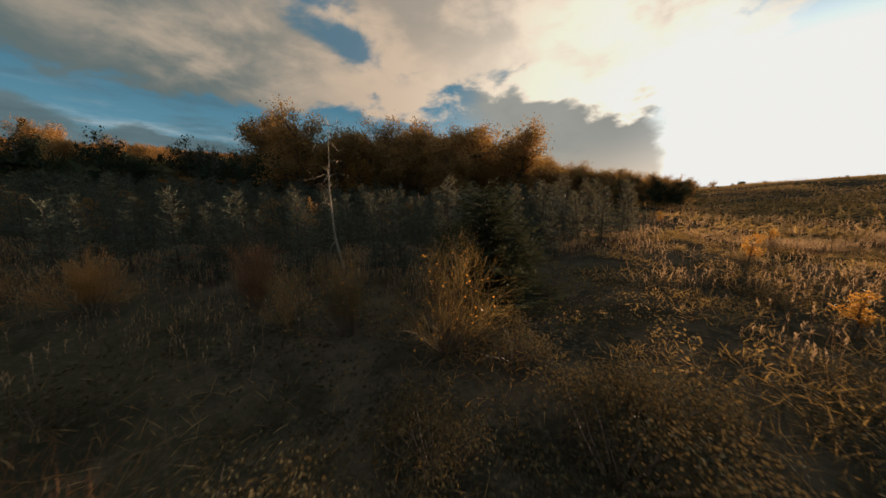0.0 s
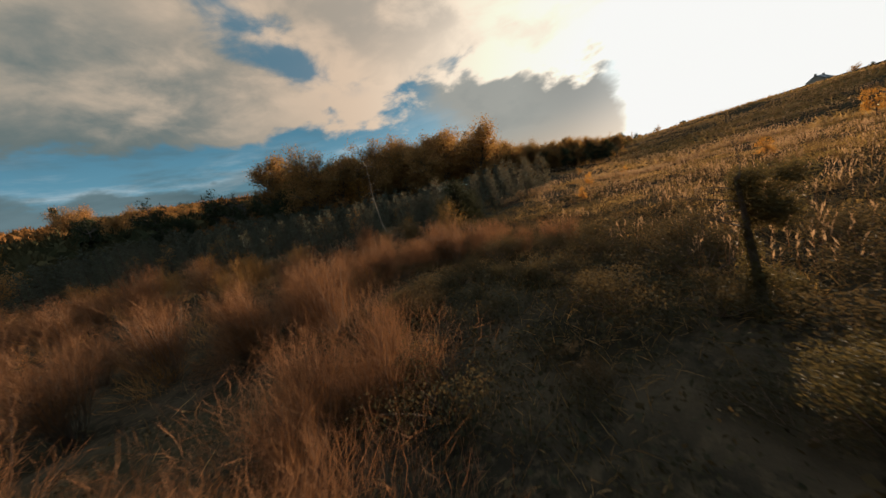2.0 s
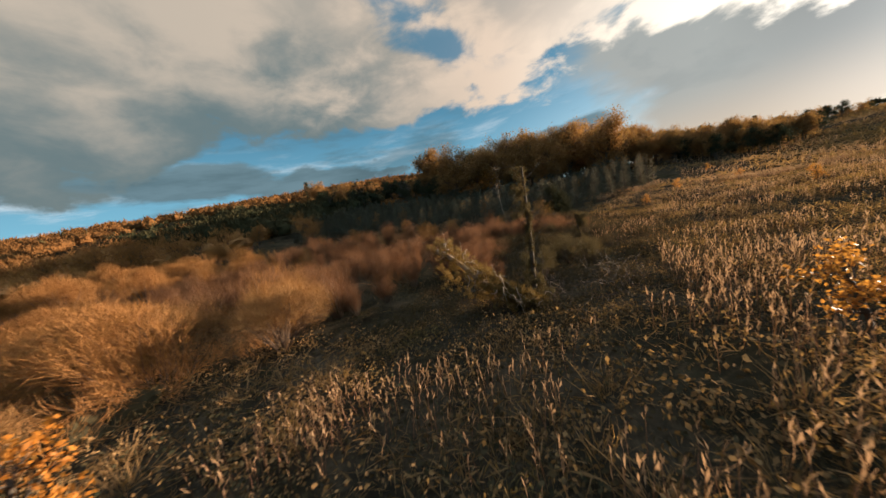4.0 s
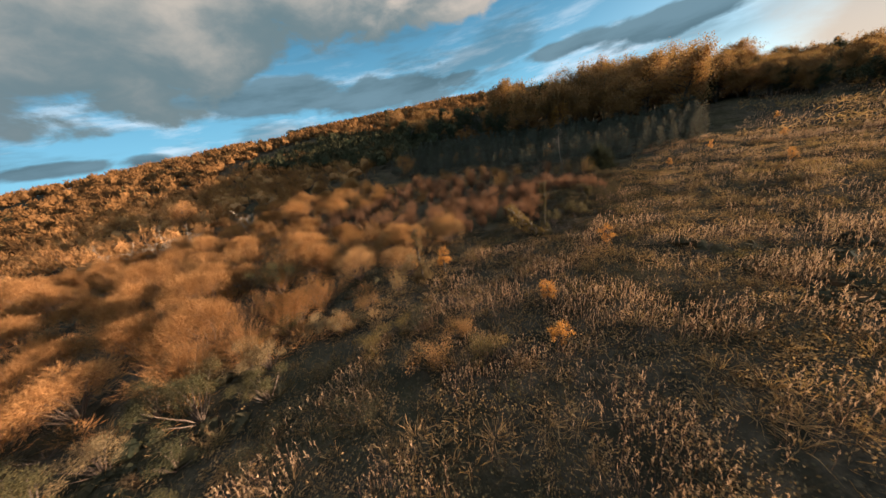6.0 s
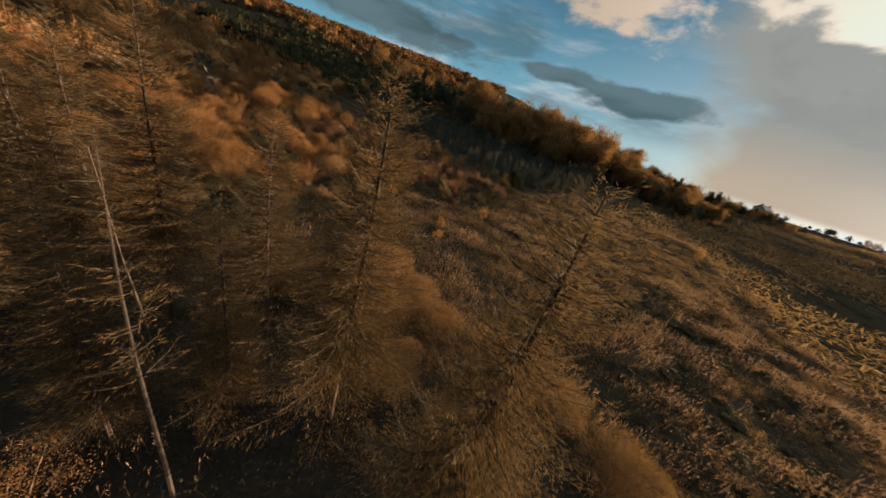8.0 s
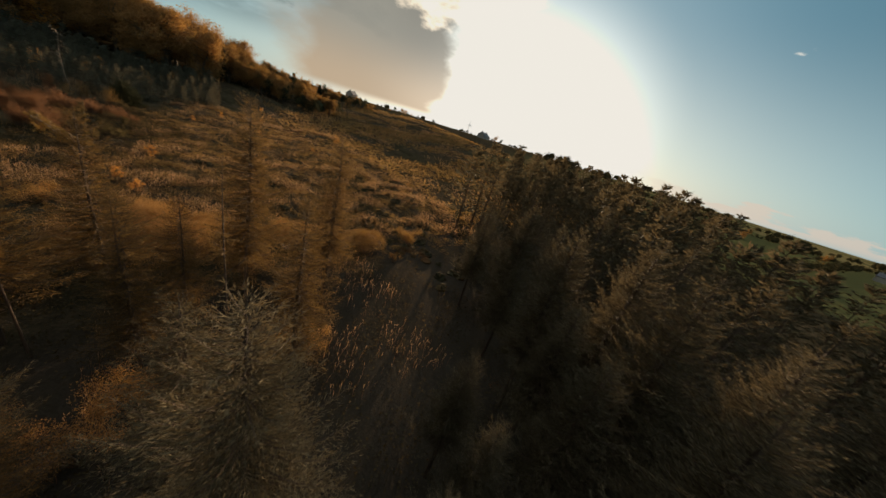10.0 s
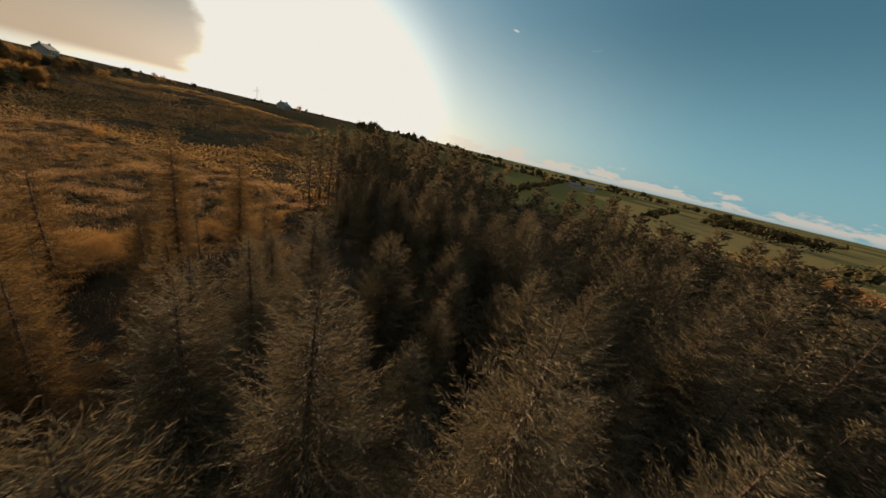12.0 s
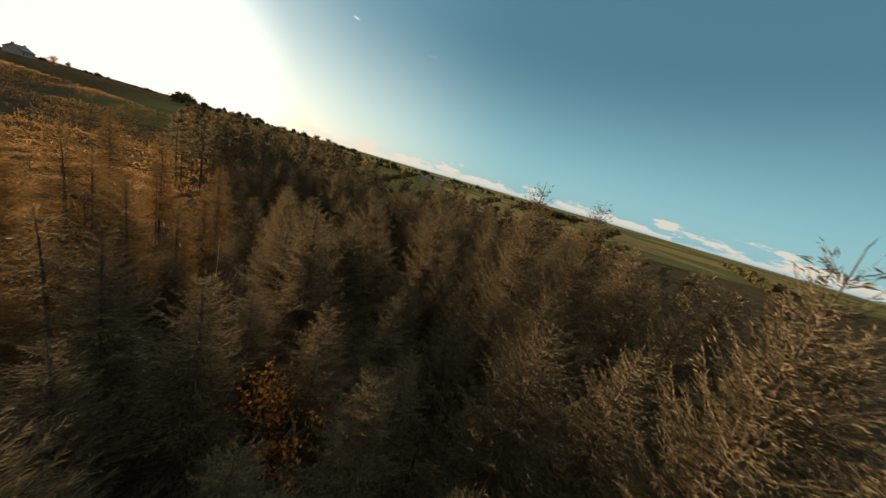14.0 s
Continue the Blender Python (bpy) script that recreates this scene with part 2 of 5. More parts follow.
M = {
    "needle": surface("spruce_needles", (0.018, 0.018, 0.011), (0.130, 0.103, 0.060), 0.85, 1.4, 0.20, 0.22, 0.44, (0.056, 0.050, 0.030), spec=0.04, trans=(0.15, 0.11, 0.057)),
    "needle_blue": surface("young_spruce_needles", (0.024, 0.033, 0.026), (0.112, 0.108, 0.072), 0.8, 1.4, 0.22, 0.26, 0.36, spec=0.04, trans=(0.13, 0.10, 0.055)),
    "needle_dry": surface("thin_spruce_needles", (0.028, 0.022, 0.011), (0.165, 0.099, 0.037), 0.85, 1.4, 0.24, 0.2, 0.42, (0.185, 0.098, 0.030), spec=0.04, trans=(0.19, 0.11, 0.036)),
    "bark": surface("conifer_bark", (0.040, 0.028, 0.020), (0.095, 0.062, 0.040), 0.9, 6.0, 0, 0.2, 0.1, bump=0.5),
    "pale_bark": surface("bleached_bark", (0.17, 0.122, 0.082), (0.35, 0.260, 0.180), 0.8, 6.0, 0, 0.2, 0.2, bump=0.3),
    "wood_bark": surface("broadleaf_bark", (0.05, 0.04, 0.03), (0.10, 0.075, 0.055), 0.9, 5.0, 0, 0.2, 0.1, bump=0.4),
    "beech": surface("beech_leaves", (0.140, 0.072, 0.029), (0.34, 0.165, 0.058), 0.8, 1.0, 0.30, 0.22, 0.20, (0.095, 0.062, 0.028), spec=0.03),
    "amber": surface("amber_leaves", (0.26, 0.095, 0.012), (0.44, 0.17, 0.022), 0.55, 2.0, 0.4, 0.2, 0.35),
    "dark_leaf": surface("evergreen_leaves", (0.016, 0.022, 0.012), (0.050, 0.052, 0.026), 0.9, 1.0, 0.12, 0.25, 0.22, spec=0.03, trans=(0.06, 0.055, 0.024)),
    "willow": surface("willow_twigs", (0.135, 0.058, 0.019), (0.40, 0.188, 0.064), 0.8, 1.2, 0.34, 0.36, 0.25, spec=0.1),
    "willow_red": surface("red_brown_willow_twigs", (0.066, 0.033, 0.017), (0.205, 0.098, 0.045), 0.8, 1.2, 0.26, 0.32, 0.30, spec=0.06, trans=(0.22, 0.10, 0.042)),
    "willow_gold": surface("golden_willow_twigs", (0.14, 0.070, 0.026), (0.33, 0.172, 0.064), 0.8, 1.2, 0.2, 0.25, 0.28, spec=0.1),
    "willow_pale": surface("pale_willow_twigs", (0.100, 0.066, 0.030), (0.215, 0.140, 0.064), 0.8, 1.2, 0.2, 0.3, 0.28, spec=0.06),
    "stem": surface("shrub_stems", (0.07, 0.045, 0.03), (0.15, 0.095, 0.06), 0.8, 4.0, 0, 0.3, 0.3),
    "ivy": surface("ivy_leaves", (0.032, 0.030, 0.013), (0.098, 0.070, 0.024), 0.8, 2.5, 0.25, 0.2, 0.28, (0.105, 0.064, 0.022), spec=0.1, trans=(0.11, 0.075, 0.024)),
    "ivy_bronze": surface("bronze_ivy_leaves", (0.050, 0.038, 0.013), (0.185, 0.116, 0.032), 0.7, 2.5, 0.25, 0.2, 0.34, (0.215, 0.115, 0.032), spec=0.12),
    "herb_head": surface("willowherb_seed_heads", (0.17, 0.100, 0.052), (0.41, 0.258, 0.140), 0.9, 0.8, 0.25, 0.0, 0.38, trans=(0.42, 0.25, 0.125), spec=0.03),
    "herb_stem": surface("willowherb_stems", (0.11, 0.050, 0.028), (0.21, 0.10, 0.055), 0.8, 1.0, 0.1, 0.0, 0.4),
    "grass": surface("dead_grass", (0.115, 0.070, 0.032), (0.34, 0.200, 0.086), 0.9, 0.7, 0.30, 0.0, 0.34, (0.08, 0.068, 0.028), spec=0.03),
    "bramble": surface("bramble_leaves", (0.022, 0.023, 0.013), (0.078, 0.056, 0.028), 0.95, 0.6, 0.2, 0.0, 0.34, (0.090, 0.046, 0.021), spec=0.02, trans=(0.10, 0.064, 0.026)),
    "woodland": surface("mixed_autumn_woodland", (0.090, 0.043, 0.016), (0.25, 0.112, 0.035), 0.95, 0.35, 0.2, 0.0, 0.12, (0.05, 0.046, 0.020), spec=0.0, trans=(0.22, 0.10, 0.03)),
    "hedge": surface("hedge_leaves", (0.024, 0.026, 0.013), (0.075, 0.055, 0.025), 0.95, 0.3, 0.1, 0.0, 0.2, spec=0.0, trans=(0.07, 0.05, 0.02)),
    "wall": surface("rendered_wall", (0.24, 0.22, 0.19), (0.36, 0.33, 0.29), 0.9, 2.0, bump=0.2),
    "slate": surface("slate_roof", (0.05, 0.05, 0.055), (0.11, 0.10, 0.10), 0.6, 4.0, bump=0.2),
    "white_paint": surface("white_painted_steel", (0.70, 0.70, 0.68), (0.80, 0.80, 0.78), 0.4, 2.0),
    "glass": surface("dark_window_glass", (0.02, 0.02, 0.025), (0.04, 0.04, 0.045), 0.1, 2.0, spec=0.5),
}


def ground_material():
    mat = bpy.data.materials.new("rough_ground")
    mat.use_nodes = True
    n = Nodes(mat.node_tree)
    pos = n.add("ShaderNodeNewGeometry").outputs["Position"]
    xyz = n.add("ShaderNodeSeparateXYZ", {0: pos})
    big = n.noise(pos, 0.09, 4.0, 0.6)
    mid = n.noise(pos, 0.7, 5.0, 0.65, 0.4)
    fine = n.noise(pos, 7.0, 5.0, 0.7)
    soil = n.mix(n.ramp(mid, 0.35, 0.65), (0.019, 0.016, 0.011), (0.054, 0.040, 0.025))
    moss = n.mix(fine, (0.018, 0.017, 0.010), (0.044, 0.035, 0.019))
    near = n.mix(n.ramp(big, 0.45, 0.60), soil, moss)
    near = n.mix(n.ramp(fine, 0.48, 0.66), near, (0.060, 0.044, 0.026))
    near = n.mix(n.math("MULTIPLY", n.ramp(n.noise(pos, 0.38, 4.0, 0.6, 0.5), 0.50, 0.62), 0.75), near, (0.018, 0.015, 0.009))
    # farmland further out: a patchwork of pasture and stubble
    cells = n.add("ShaderNodeTexVoronoi", {"Vector": pos, "Scale": 0.009, "Randomness": 0.75}, feature="F1").outputs["Color"]
    pick = n.add("ShaderNodeSeparateXYZ", {0: cells}).outputs[0]
    field = n.mix(n.ramp(pick, 0.35, 0.5), (0.058, 0.058, 0.024), (0.125, 0.098, 0.042))
    field = n.mix(n.ramp(mid, 0.4, 0.8, 0, 0.4), field, (0.045, 0.05, 0.02))
    far = n.math("MULTIPLY", n.ramp(n.math("ADD", xyz.outputs[0], n.math("MULTIPLY", big, 12.0)), 100.0, 108.0), n.ramp(n.math("ADD", xyz.outputs[1], n.math("MULTIPLY", xyz.outputs[0], -0.25)), 10.0, -20.0))
    litter = n.ramp(n.math("ADD", n.math("ADD", xyz.outputs[1], n.math("MULTIPLY", xyz.outputs[0], -0.35)), n.math("MULTIPLY", mid, 5.0)), -46.0, -50.0)
    litter = n.math("MULTIPLY", litter, n.ramp(xyz.outputs[0], 52.0, 40.0))
    near = n.mix(litter, near, n.mix(fine, (0.016, 0.014, 0.011), (0.044, 0.034, 0.024)))
    col = n.mix(far, near, field)
    b = n.add("ShaderNodeBump", {"Strength": 0.8, "Distance": 0.12, "Height": n.math("ADD", fine, mid)})
    p = n.add("ShaderNodeBsdfPrincipled", {"Base Color": col, "Roughness": 1.0, "Specular IOR Level": 0.0, "Normal": b.outputs[0]})
    n.add("ShaderNodeOutputMaterial", {0: p.outputs[0]})
    return mat


# ---- mesh helpers ----
rng = np.random.default_rng(7)


class Geo:
    """Collects vertices and faces."""

    def __init__(self):
        self.v, self.f, self.n = [], [], 0

    def put(self, verts, faces):
        verts, faces = np.asarray(verts, float).reshape(-1, 3), np.asarray(faces, int)
        self.v.append(verts)
        self.f.append(faces + self.n)
        self.n += len(verts)
        return self

    def mesh(self, name, material, smooth=False):
        me = bpy.data.meshes.new(name)
        faces = [row for block in self.f for row in block.tolist()]
        me.from_pydata(np.concatenate(self.v).tolist(), [], faces)
        me.materials.append(material)
        if smooth:
            me.polygons.foreach_set("use_smooth", [True] * len(me.polygons))
        return me


def unit(a):
    a = np.asarray(a, float)
    return a / np.maximum(np.linalg.norm(a, axis=-1, keepdims=True), 1e-9)


def blades(geo, p, d, length, width, crossed=False, belly=0.45, droop=0.0, bow=0.0, facing=None):
    """Leaf-shaped pieces from p along d; crossed: two at right angles; bow: how far they bend; facing: the side that they show."""
    p, d = np.asarray(p, float).reshape(-1, 3), unit(np.asarray(d, float).reshape(-1, 3))
    k = len(p)
    length, width = np.broadcast_to(length, (k,))[:, None], np.broadcast_to(width, (k,))[:, None]
    if facing is not None:
        d = unit(np.cross(facing, rng.normal(size=(k, 3))))
        p = p - d * length / 2
    side = unit(np.cross(d, rng.normal(size=(k, 3)) if facing is None else facing + rng.normal(0, 0.35, (k, 3))))
    tip = p + d * length - np.array([0, 0, 1.0]) * droop * length
    for s in ([side, np.cross(d, side)] if crossed else [side]):
        mid = p + d * length * belly
        if bow:
            mid = mid + rng.normal(0, bow, (k, 3)) * length
        v = np.stack([p, mid + s * width / 2, tip, mid - s * width / 2], 1).reshape(-1, 3)
        geo.put(v, np.arange(4 * k).reshape(-1, 4))
    return geo


def eased(a):
    """Corners cut off twice."""
    for _ in range(2):
        q, r = 0.75 * a[:-1] + 0.25 * a[1:], 0.25 * a[:-1] + 0.75 * a[1:]
        a = np.concatenate([a[:1], np.stack([q, r], 1).reshape(-1, *a.shape[1:]), a[-1:]])
    return a


def tube(geo, pts, radii, sides=5, curved=False):
    pts, radii = np.asarray(pts, float), np.asarray(radii, float)
    if curved:
        pts, radii = eased(pts), eased(radii)
    along = unit(np.gradient(pts, axis=0))
    ref = np.array([0.3, 0.95, 0.1]) if abs(along[0][2]) > 0.7 else np.array([0.0, 0.0, 1.0])
    a = unit(np.cross(along, ref))
    b = np.cross(along, a)
    ang = np.arange(sides) * 2 * np.pi / sides
    ring = pts[:, None] + radii[:, None, None] * (np.cos(ang)[None, :, None] * a[:, None] + np.sin(ang)[None, :, None] * b[:, None])
    k, faces = len(pts), []
    for i in range(k - 1):
        for j in range(sides):
            q = (j + 1) % sides
            faces.append((i * sides + j, i * sides + q, (i + 1) * sides + q, (i + 1) * sides + j))
    geo.put(ring.reshape(-1, 3), faces)
    return geo


def bent(start, way, length, steps=5, wobble=0.12, lift=0.0):
    """Points of a crooked limb."""
    p, d, out = np.array(start, float), unit(way), [np.array(start, float)]
    for _ in range(steps):
        d = unit(d + rng.normal(0, wobble, 3) + np.array([0, 0, lift]))
        p = p + d * length / steps
        out.append(p.copy())
    return np.array(out)


def thing(name, label, category, group="", kind=""):
    return tagged(new(name), label, category, group, kind)


def part(name, geo, material, parent, label="", smooth=False):
    ob = new(name, geo.mesh(name, material, smooth))
    ob.parent = parent
    return tagged(ob, label) if label else ob


def single(name, geo, material, label, category, group="", kind="", smooth=False):
    return tagged(new(name, geo.mesh(name, material, smooth)), label, category, group, kind)


class Kind:
    """A few built plants, set out again and again."""

    def __init__(self, made):
        self.made, self.fresh, self.turn = made, [True] * len(made), 0

    def put(self, x, y, scale=1.0, turn=None, lean=(0, 0), z=None, which=None, stretch=1.0):
        i = self.turn % len(self.made) if which is None else which
        self.turn += which is None
        turn = rng.uniform(0, 360) if turn is None else turn
        z = float(ground_z(x, y)) - 0.05 if z is None else z
        m = pose(x, y, z, lean[0], lean[1], turn) @ Matrix.Diagonal((scale, scale, scale * stretch, 1))
        if self.fresh[i]:
            self.fresh[i] = False
            self.made[i].matrix_basis = m
            return self.made[i]
        o = copy_thing(self.made[i], Matrix.Identity(4))
        o.matrix_basis = m
        return o


# ---- ground ----


def smooth(a, b, v):
    t = np.clip((v - a) / (b - a), 0, 1)
    return t * t * (3 - 2 * t)


def bumps(x, y):
    return (0.22 * np.sin(x * 0.31 + 1.3 * np.sin(y * 0.17)) * np.sin(y * 0.27 + 0.7 * np.sin(x * 0.23))
            + 0.10 * np.sin(x * 0.93 + y * 0.41 + 2.0) * np.sin(y * 0.77 - x * 0.2))


def ground_z(x, y):
    x, y = np.asarray(x, float), np.asarray(y, float)
    u = np.maximum(0.85 * y - 0.6 * np.minimum(x, 0), 0)
    f = 0.065 * u + 0.0009 * u * u
    az = np.degrees(np.arctan2(x, y + 20))
    cap = 45 - 35 * smooth(-18, 6, az)
    f = cap * np.tanh(f / cap)
    r = np.hypot(x, y + 20)
    east = 11.0 * smooth(40, 210, r) * smooth(100, 68, az)
    f = f + (east - f) * smooth(15, 38, az)
    r = np.hypot(x, y + 30)
    return -2.5 + 0.0046 * np.clip(x, -60, 60) + f + bumps(x, y) * (1 - smooth(60, 150, r))


def make_ground():
    k = 240
    s = np.linspace(-1, 1, k)
    g = np.sinh(s * 5.2) / np.sinh(5.2) * 3000
    gx, gy = np.meshgrid(g, g - 25.0)
    gz = ground_z(gx, gy) + 0.05 * rng.normal(size=gx.shape) * (np.hypot(gx, gy) < 90)
    i = np.arange(k * k).reshape(k, k)
    faces = np.stack([i[:-1, :-1], i[:-1, 1:], i[1:, 1:], i[1:, :-1]], -1).reshape(-1, 4)
    geo = Geo().put(np.stack([gx, gy, gz], -1), faces)
    single("ground", geo, ground_material(), "rough brown moorland ground with moss and dead grass", "ground", kind="structure", smooth=True)


make_ground()

# ---- plants: one function for each kind ----


def spruce(height, reach, label, needle, group="", bark="bark", gap=0.34, low=0.08, per=6, twig=0.20, fat=0.055, sparse=0.0, leader=0.7, up=0.5, name="spruce_tree", step=0.16, power=0.85, crossed=False, limbs=True, stout=0.013):
    """Trunk, and whorls of boughs set with brushy shoots."""
    t = thing(name, label, "tree", group)
    trunk, boughs, crown = Geo(), Geo(), Geo()
    zs = np.linspace(0, height, 9)
    pts = np.stack([0.05 * np.sin(zs * 0.6), 0.05 * np.cos(zs * 0.5) - 0.05, zs], -1)
    tube(trunk, pts, 0.006 + stout * height * (1 - zs / height) ** 0.9, 6)
    base, way, size = [], [], []
    z = height * low
    while z < height - 0.15:
        k = 1 - z / height
        span = reach * k ** power * rng.uniform(0.8, 1.15) + 0.12
        turn0 = rng.uniform(0, 6.28)
        for j in range(per):
            if rng.random() < sparse:
                continue
            turn = turn0 + j * 6.283 / per + rng.normal(0, 0.22)
            rise = up * (1 - k) ** 1.3 + (0.05 - 0.38 * k) * 0.8 + rng.normal(0, 0.09)
            length = span * rng.uniform(0.65, 1.2)
            out = np.array([math.cos(turn), math.sin(turn), 0.0])
            side = np.array([-math.sin(turn), math.cos(turn), 0.0])
            n = max(3, int(length / step))
            s = (np.arange(n) + 0.6) / n
            curl = 0.22 * s * s * length
            z1 = min(z + rng.normal(0, gap * 0.35), height - 0.1)
            p = np.array([0, 0, z1]) + np.outer(s * length, out) + np.outer(rise * s * length + curl * 0.6 - 0.10 * length * np.sin(s * 3.1), [0, 0, 1.0])
            if length > 0.5 and limbs:
                q = np.vstack([[0, 0, z1], p[n // 2], p[-1]])
                tube(boughs, q, [0.006 + 0.010 * length, 0.004 + 0.004 * length, 0.003], 3)
            aim = out + np.array([0, 0, rise * 0.5 + 0.2])
            for sgn in (-1, 1):
                reach2 = np.clip((1.05 - s) * length * 0.55, 0.07, 0.55)
                m = np.maximum(1, (reach2 / (step * 1.1)).astype(int))
                for q in range(int(m.max())):
                    pick = m > q
                    pos = p[pick] + np.outer(reach2[pick] * q / m[pick], sgn * side * 0.8 + out * 0.45)
                    pos = pos + rng.normal(0, 0.025, pos.shape)
                    base.append(pos)
                    way.append(np.outer(np.ones(len(pos)), sgn * side * 0.62 + aim * 0.7 + np.array([0, 0, -0.05])) + rng.normal(0, 0.28, pos.shape))
            base.append(p)
            way.append(np.outer(np.ones(n), aim) + rng.normal(0, 0.2, p.shape))
        z += gap * rng.uniform(0.75, 1.25)
    lz = np.linspace(height - leader, height, 6)
    base.append(np.stack([0 * lz, 0 * lz, lz - 0.05], -1))
    way.append(np.array([0, 0, 1.0]) + rng.normal(0, 0.35, (6, 3)))
    base, way = np.concatenate(base), np.concatenate(way)
    blades(crown, base, way, twig * rng.uniform(0.7, 1.4, len(base)), fat * rng.uniform(0.7, 1.3, len(base)), crossed=crossed, belly=0.4, bow=0.06)
    part("trunk", trunk, M[bark], t)
    if boughs.n:
        part("branchwork", boughs, M[bark], t)
    part("crown", crown, M[needle], t)
    return t


def broadleaf(height, spread, label, leaf, group="", leaves=1800, size=0.34, bark="wood_bark", name="broadleaf_tree", low=0.25, clumps=26, bare=0.0, stout=0.022):
    """Trunk, forking limbs, and a crown of leaf clumps with gaps between them."""
    t = thing(name, label, "tree", group)
    wood, limbs, crown = Geo(), Geo(), Geo()
    stem = bent((0, 0, 0), (0, 0, 1), height * 0.62, 5, 0.08)
    tube(wood, stem, np.linspace(stout, stout * 0.45, 6) * height, 6)
    tips = []
    for i in range(clumps):
        a = stem[2 + i % 4]
        turn, e = rng.uniform(0, 6.28), rng.uniform(-0.05, 1.1)
        length = spread * rng.uniform(0.55, 1.05) * (1.0 if e < 0.7 else 0.8)
        way = (math.cos(turn) * math.cos(e), math.sin(turn) * math.cos(e), math.sin(e) * 1.25)
        limb = bent(a, way, length, 4, 0.18, 0.06)
        tube(limbs, limb, np.linspace(0.34, 0.08, 5) * stout * height, 4)
        tips += [limb[-1], limb[-2], (limb[-1] + limb[-2]) / 2]
        for _ in range(3):
            fork = bent(limb[rng.integers(1, 4)], np.array(way) + rng.normal(0, 0.5, 3), length * 0.5, 3, 0.2, 0.1)
            tube(limbs, fork, np.linspace(0.0035, 0.0010, 4) * height, 3)
            tips.append(fork[-1])
            if bare:
                for _ in range(4):
                    wisp = bent(fork[rng.integers(1, 4)], np.array(way) + rng.normal(0, 0.6, 3), length * 0.35, 2, 0.2, 0.1)
                    tube(limbs, wisp, np.array([0.0012, 0.0009, 0.0005]) * height, 3)
    part("trunk", wood, M[bark], t)
    part("branchwork", limbs, M[bark], t)
    if leaves:
        tips = np.array(tips)
        c = tips[rng.integers(0, len(tips), leaves)]
        off = rng.normal(0, 1, (leaves, 3)) * np.array([0.13, 0.13, 0.12]) * spread
        p = c + off
        p[:, 2] = np.maximum(p[:, 2], height * low)
        blades(crown, p, off, size * rng.uniform(0.6, 1.4, leaves), size * 0.7 * rng.uniform(0.6, 1.3, leaves), belly=0.5, facing=unit(off) + rng.normal(0, 0.45, off.shape))
        part("crown", crown, M[leaf], t)
    return t


def willow(height, spread, label, twig="willow", group="", stems=34, wisps=16, thin=0.014, name="willow_shrub", lean=0.55, leaves=0):
    """A fan of upright stems feathered with fine bare twigs."""
    t = thing(name, label, "shrub", group)
    wood, fine = Geo(), Geo()
    base, way, length = [], [], []
    for i in range(stems):
        turn, tilt = rng.uniform(0, 6.28), abs(rng.normal(0, lean)) + 0.05
        d = np.array([math.cos(turn) * math.sin(tilt), math.sin(turn) * math.sin(tilt), math.cos(tilt)])
        foot = np.array([math.cos(turn), math.sin(turn), 0]) * rng.uniform(0.02, 0.22) * spread
        h = height * rng.uniform(0.6, 1.08) * (1.0 - 0.25 * min(tilt, 1.0))
        limb = bent(foot, d, h, 4, 0.09, 0.10)
        tube(wood, limb, np.array([0.011, 0.009, 0.007, 0.004, 0.002]) * (0.5 + 0.3 * height), 3)
        s = rng.uniform(0.22, 1.0, wisps) * 3.999
        k = s.astype(int)
        p = limb[k] + (limb[k + 1] - limb[k]) * (s - k)[:, None]
        base.append(p)
        way.append(d + rng.normal(0, 0.48, (wisps, 3)) + np.array([0, 0, 0.25]))
        length.append(height * rng.uniform(0.14, 0.34, wisps))
    base, way, length = np.concatenate(base), np.concatenate(way), np.concatenate(length)
    blades(fine, base, way, length, thin * rng.uniform(0.7, 1.6, len(base)), belly=0.4, bow=0.07)
    p2 = base + unit(way) * (length * rng.uniform(0.3, 0.8, len(base)))[:, None]
    blades(fine, p2, way + rng.normal(0, 0.55, way.shape), length * 0.55, thin * 0.9, belly=0.4, bow=0.08)
    p3 = base + unit(way) * (length * rng.uniform(0.1, 0.95, len(base)))[:, None]
    blades(fine, p3, way + rng.normal(0, 0.8, way.shape), length * 0.4, thin * 0.7, belly=0.4, bow=0.08)
    part("trunk", wood, M["stem"], t)
    part("crown", fine, M[twig], t)
    if leaves:
        g = Geo()
        pick = rng.integers(0, len(base), leaves)
        blades(g, p2[pick] + rng.normal(0, 0.05, (leaves, 3)), rng.normal(0, 1, (leaves, 3)), 0.075, 0.05)
        part("foliage", g, M["amber"], t, "scattered amber leaves")
    return t


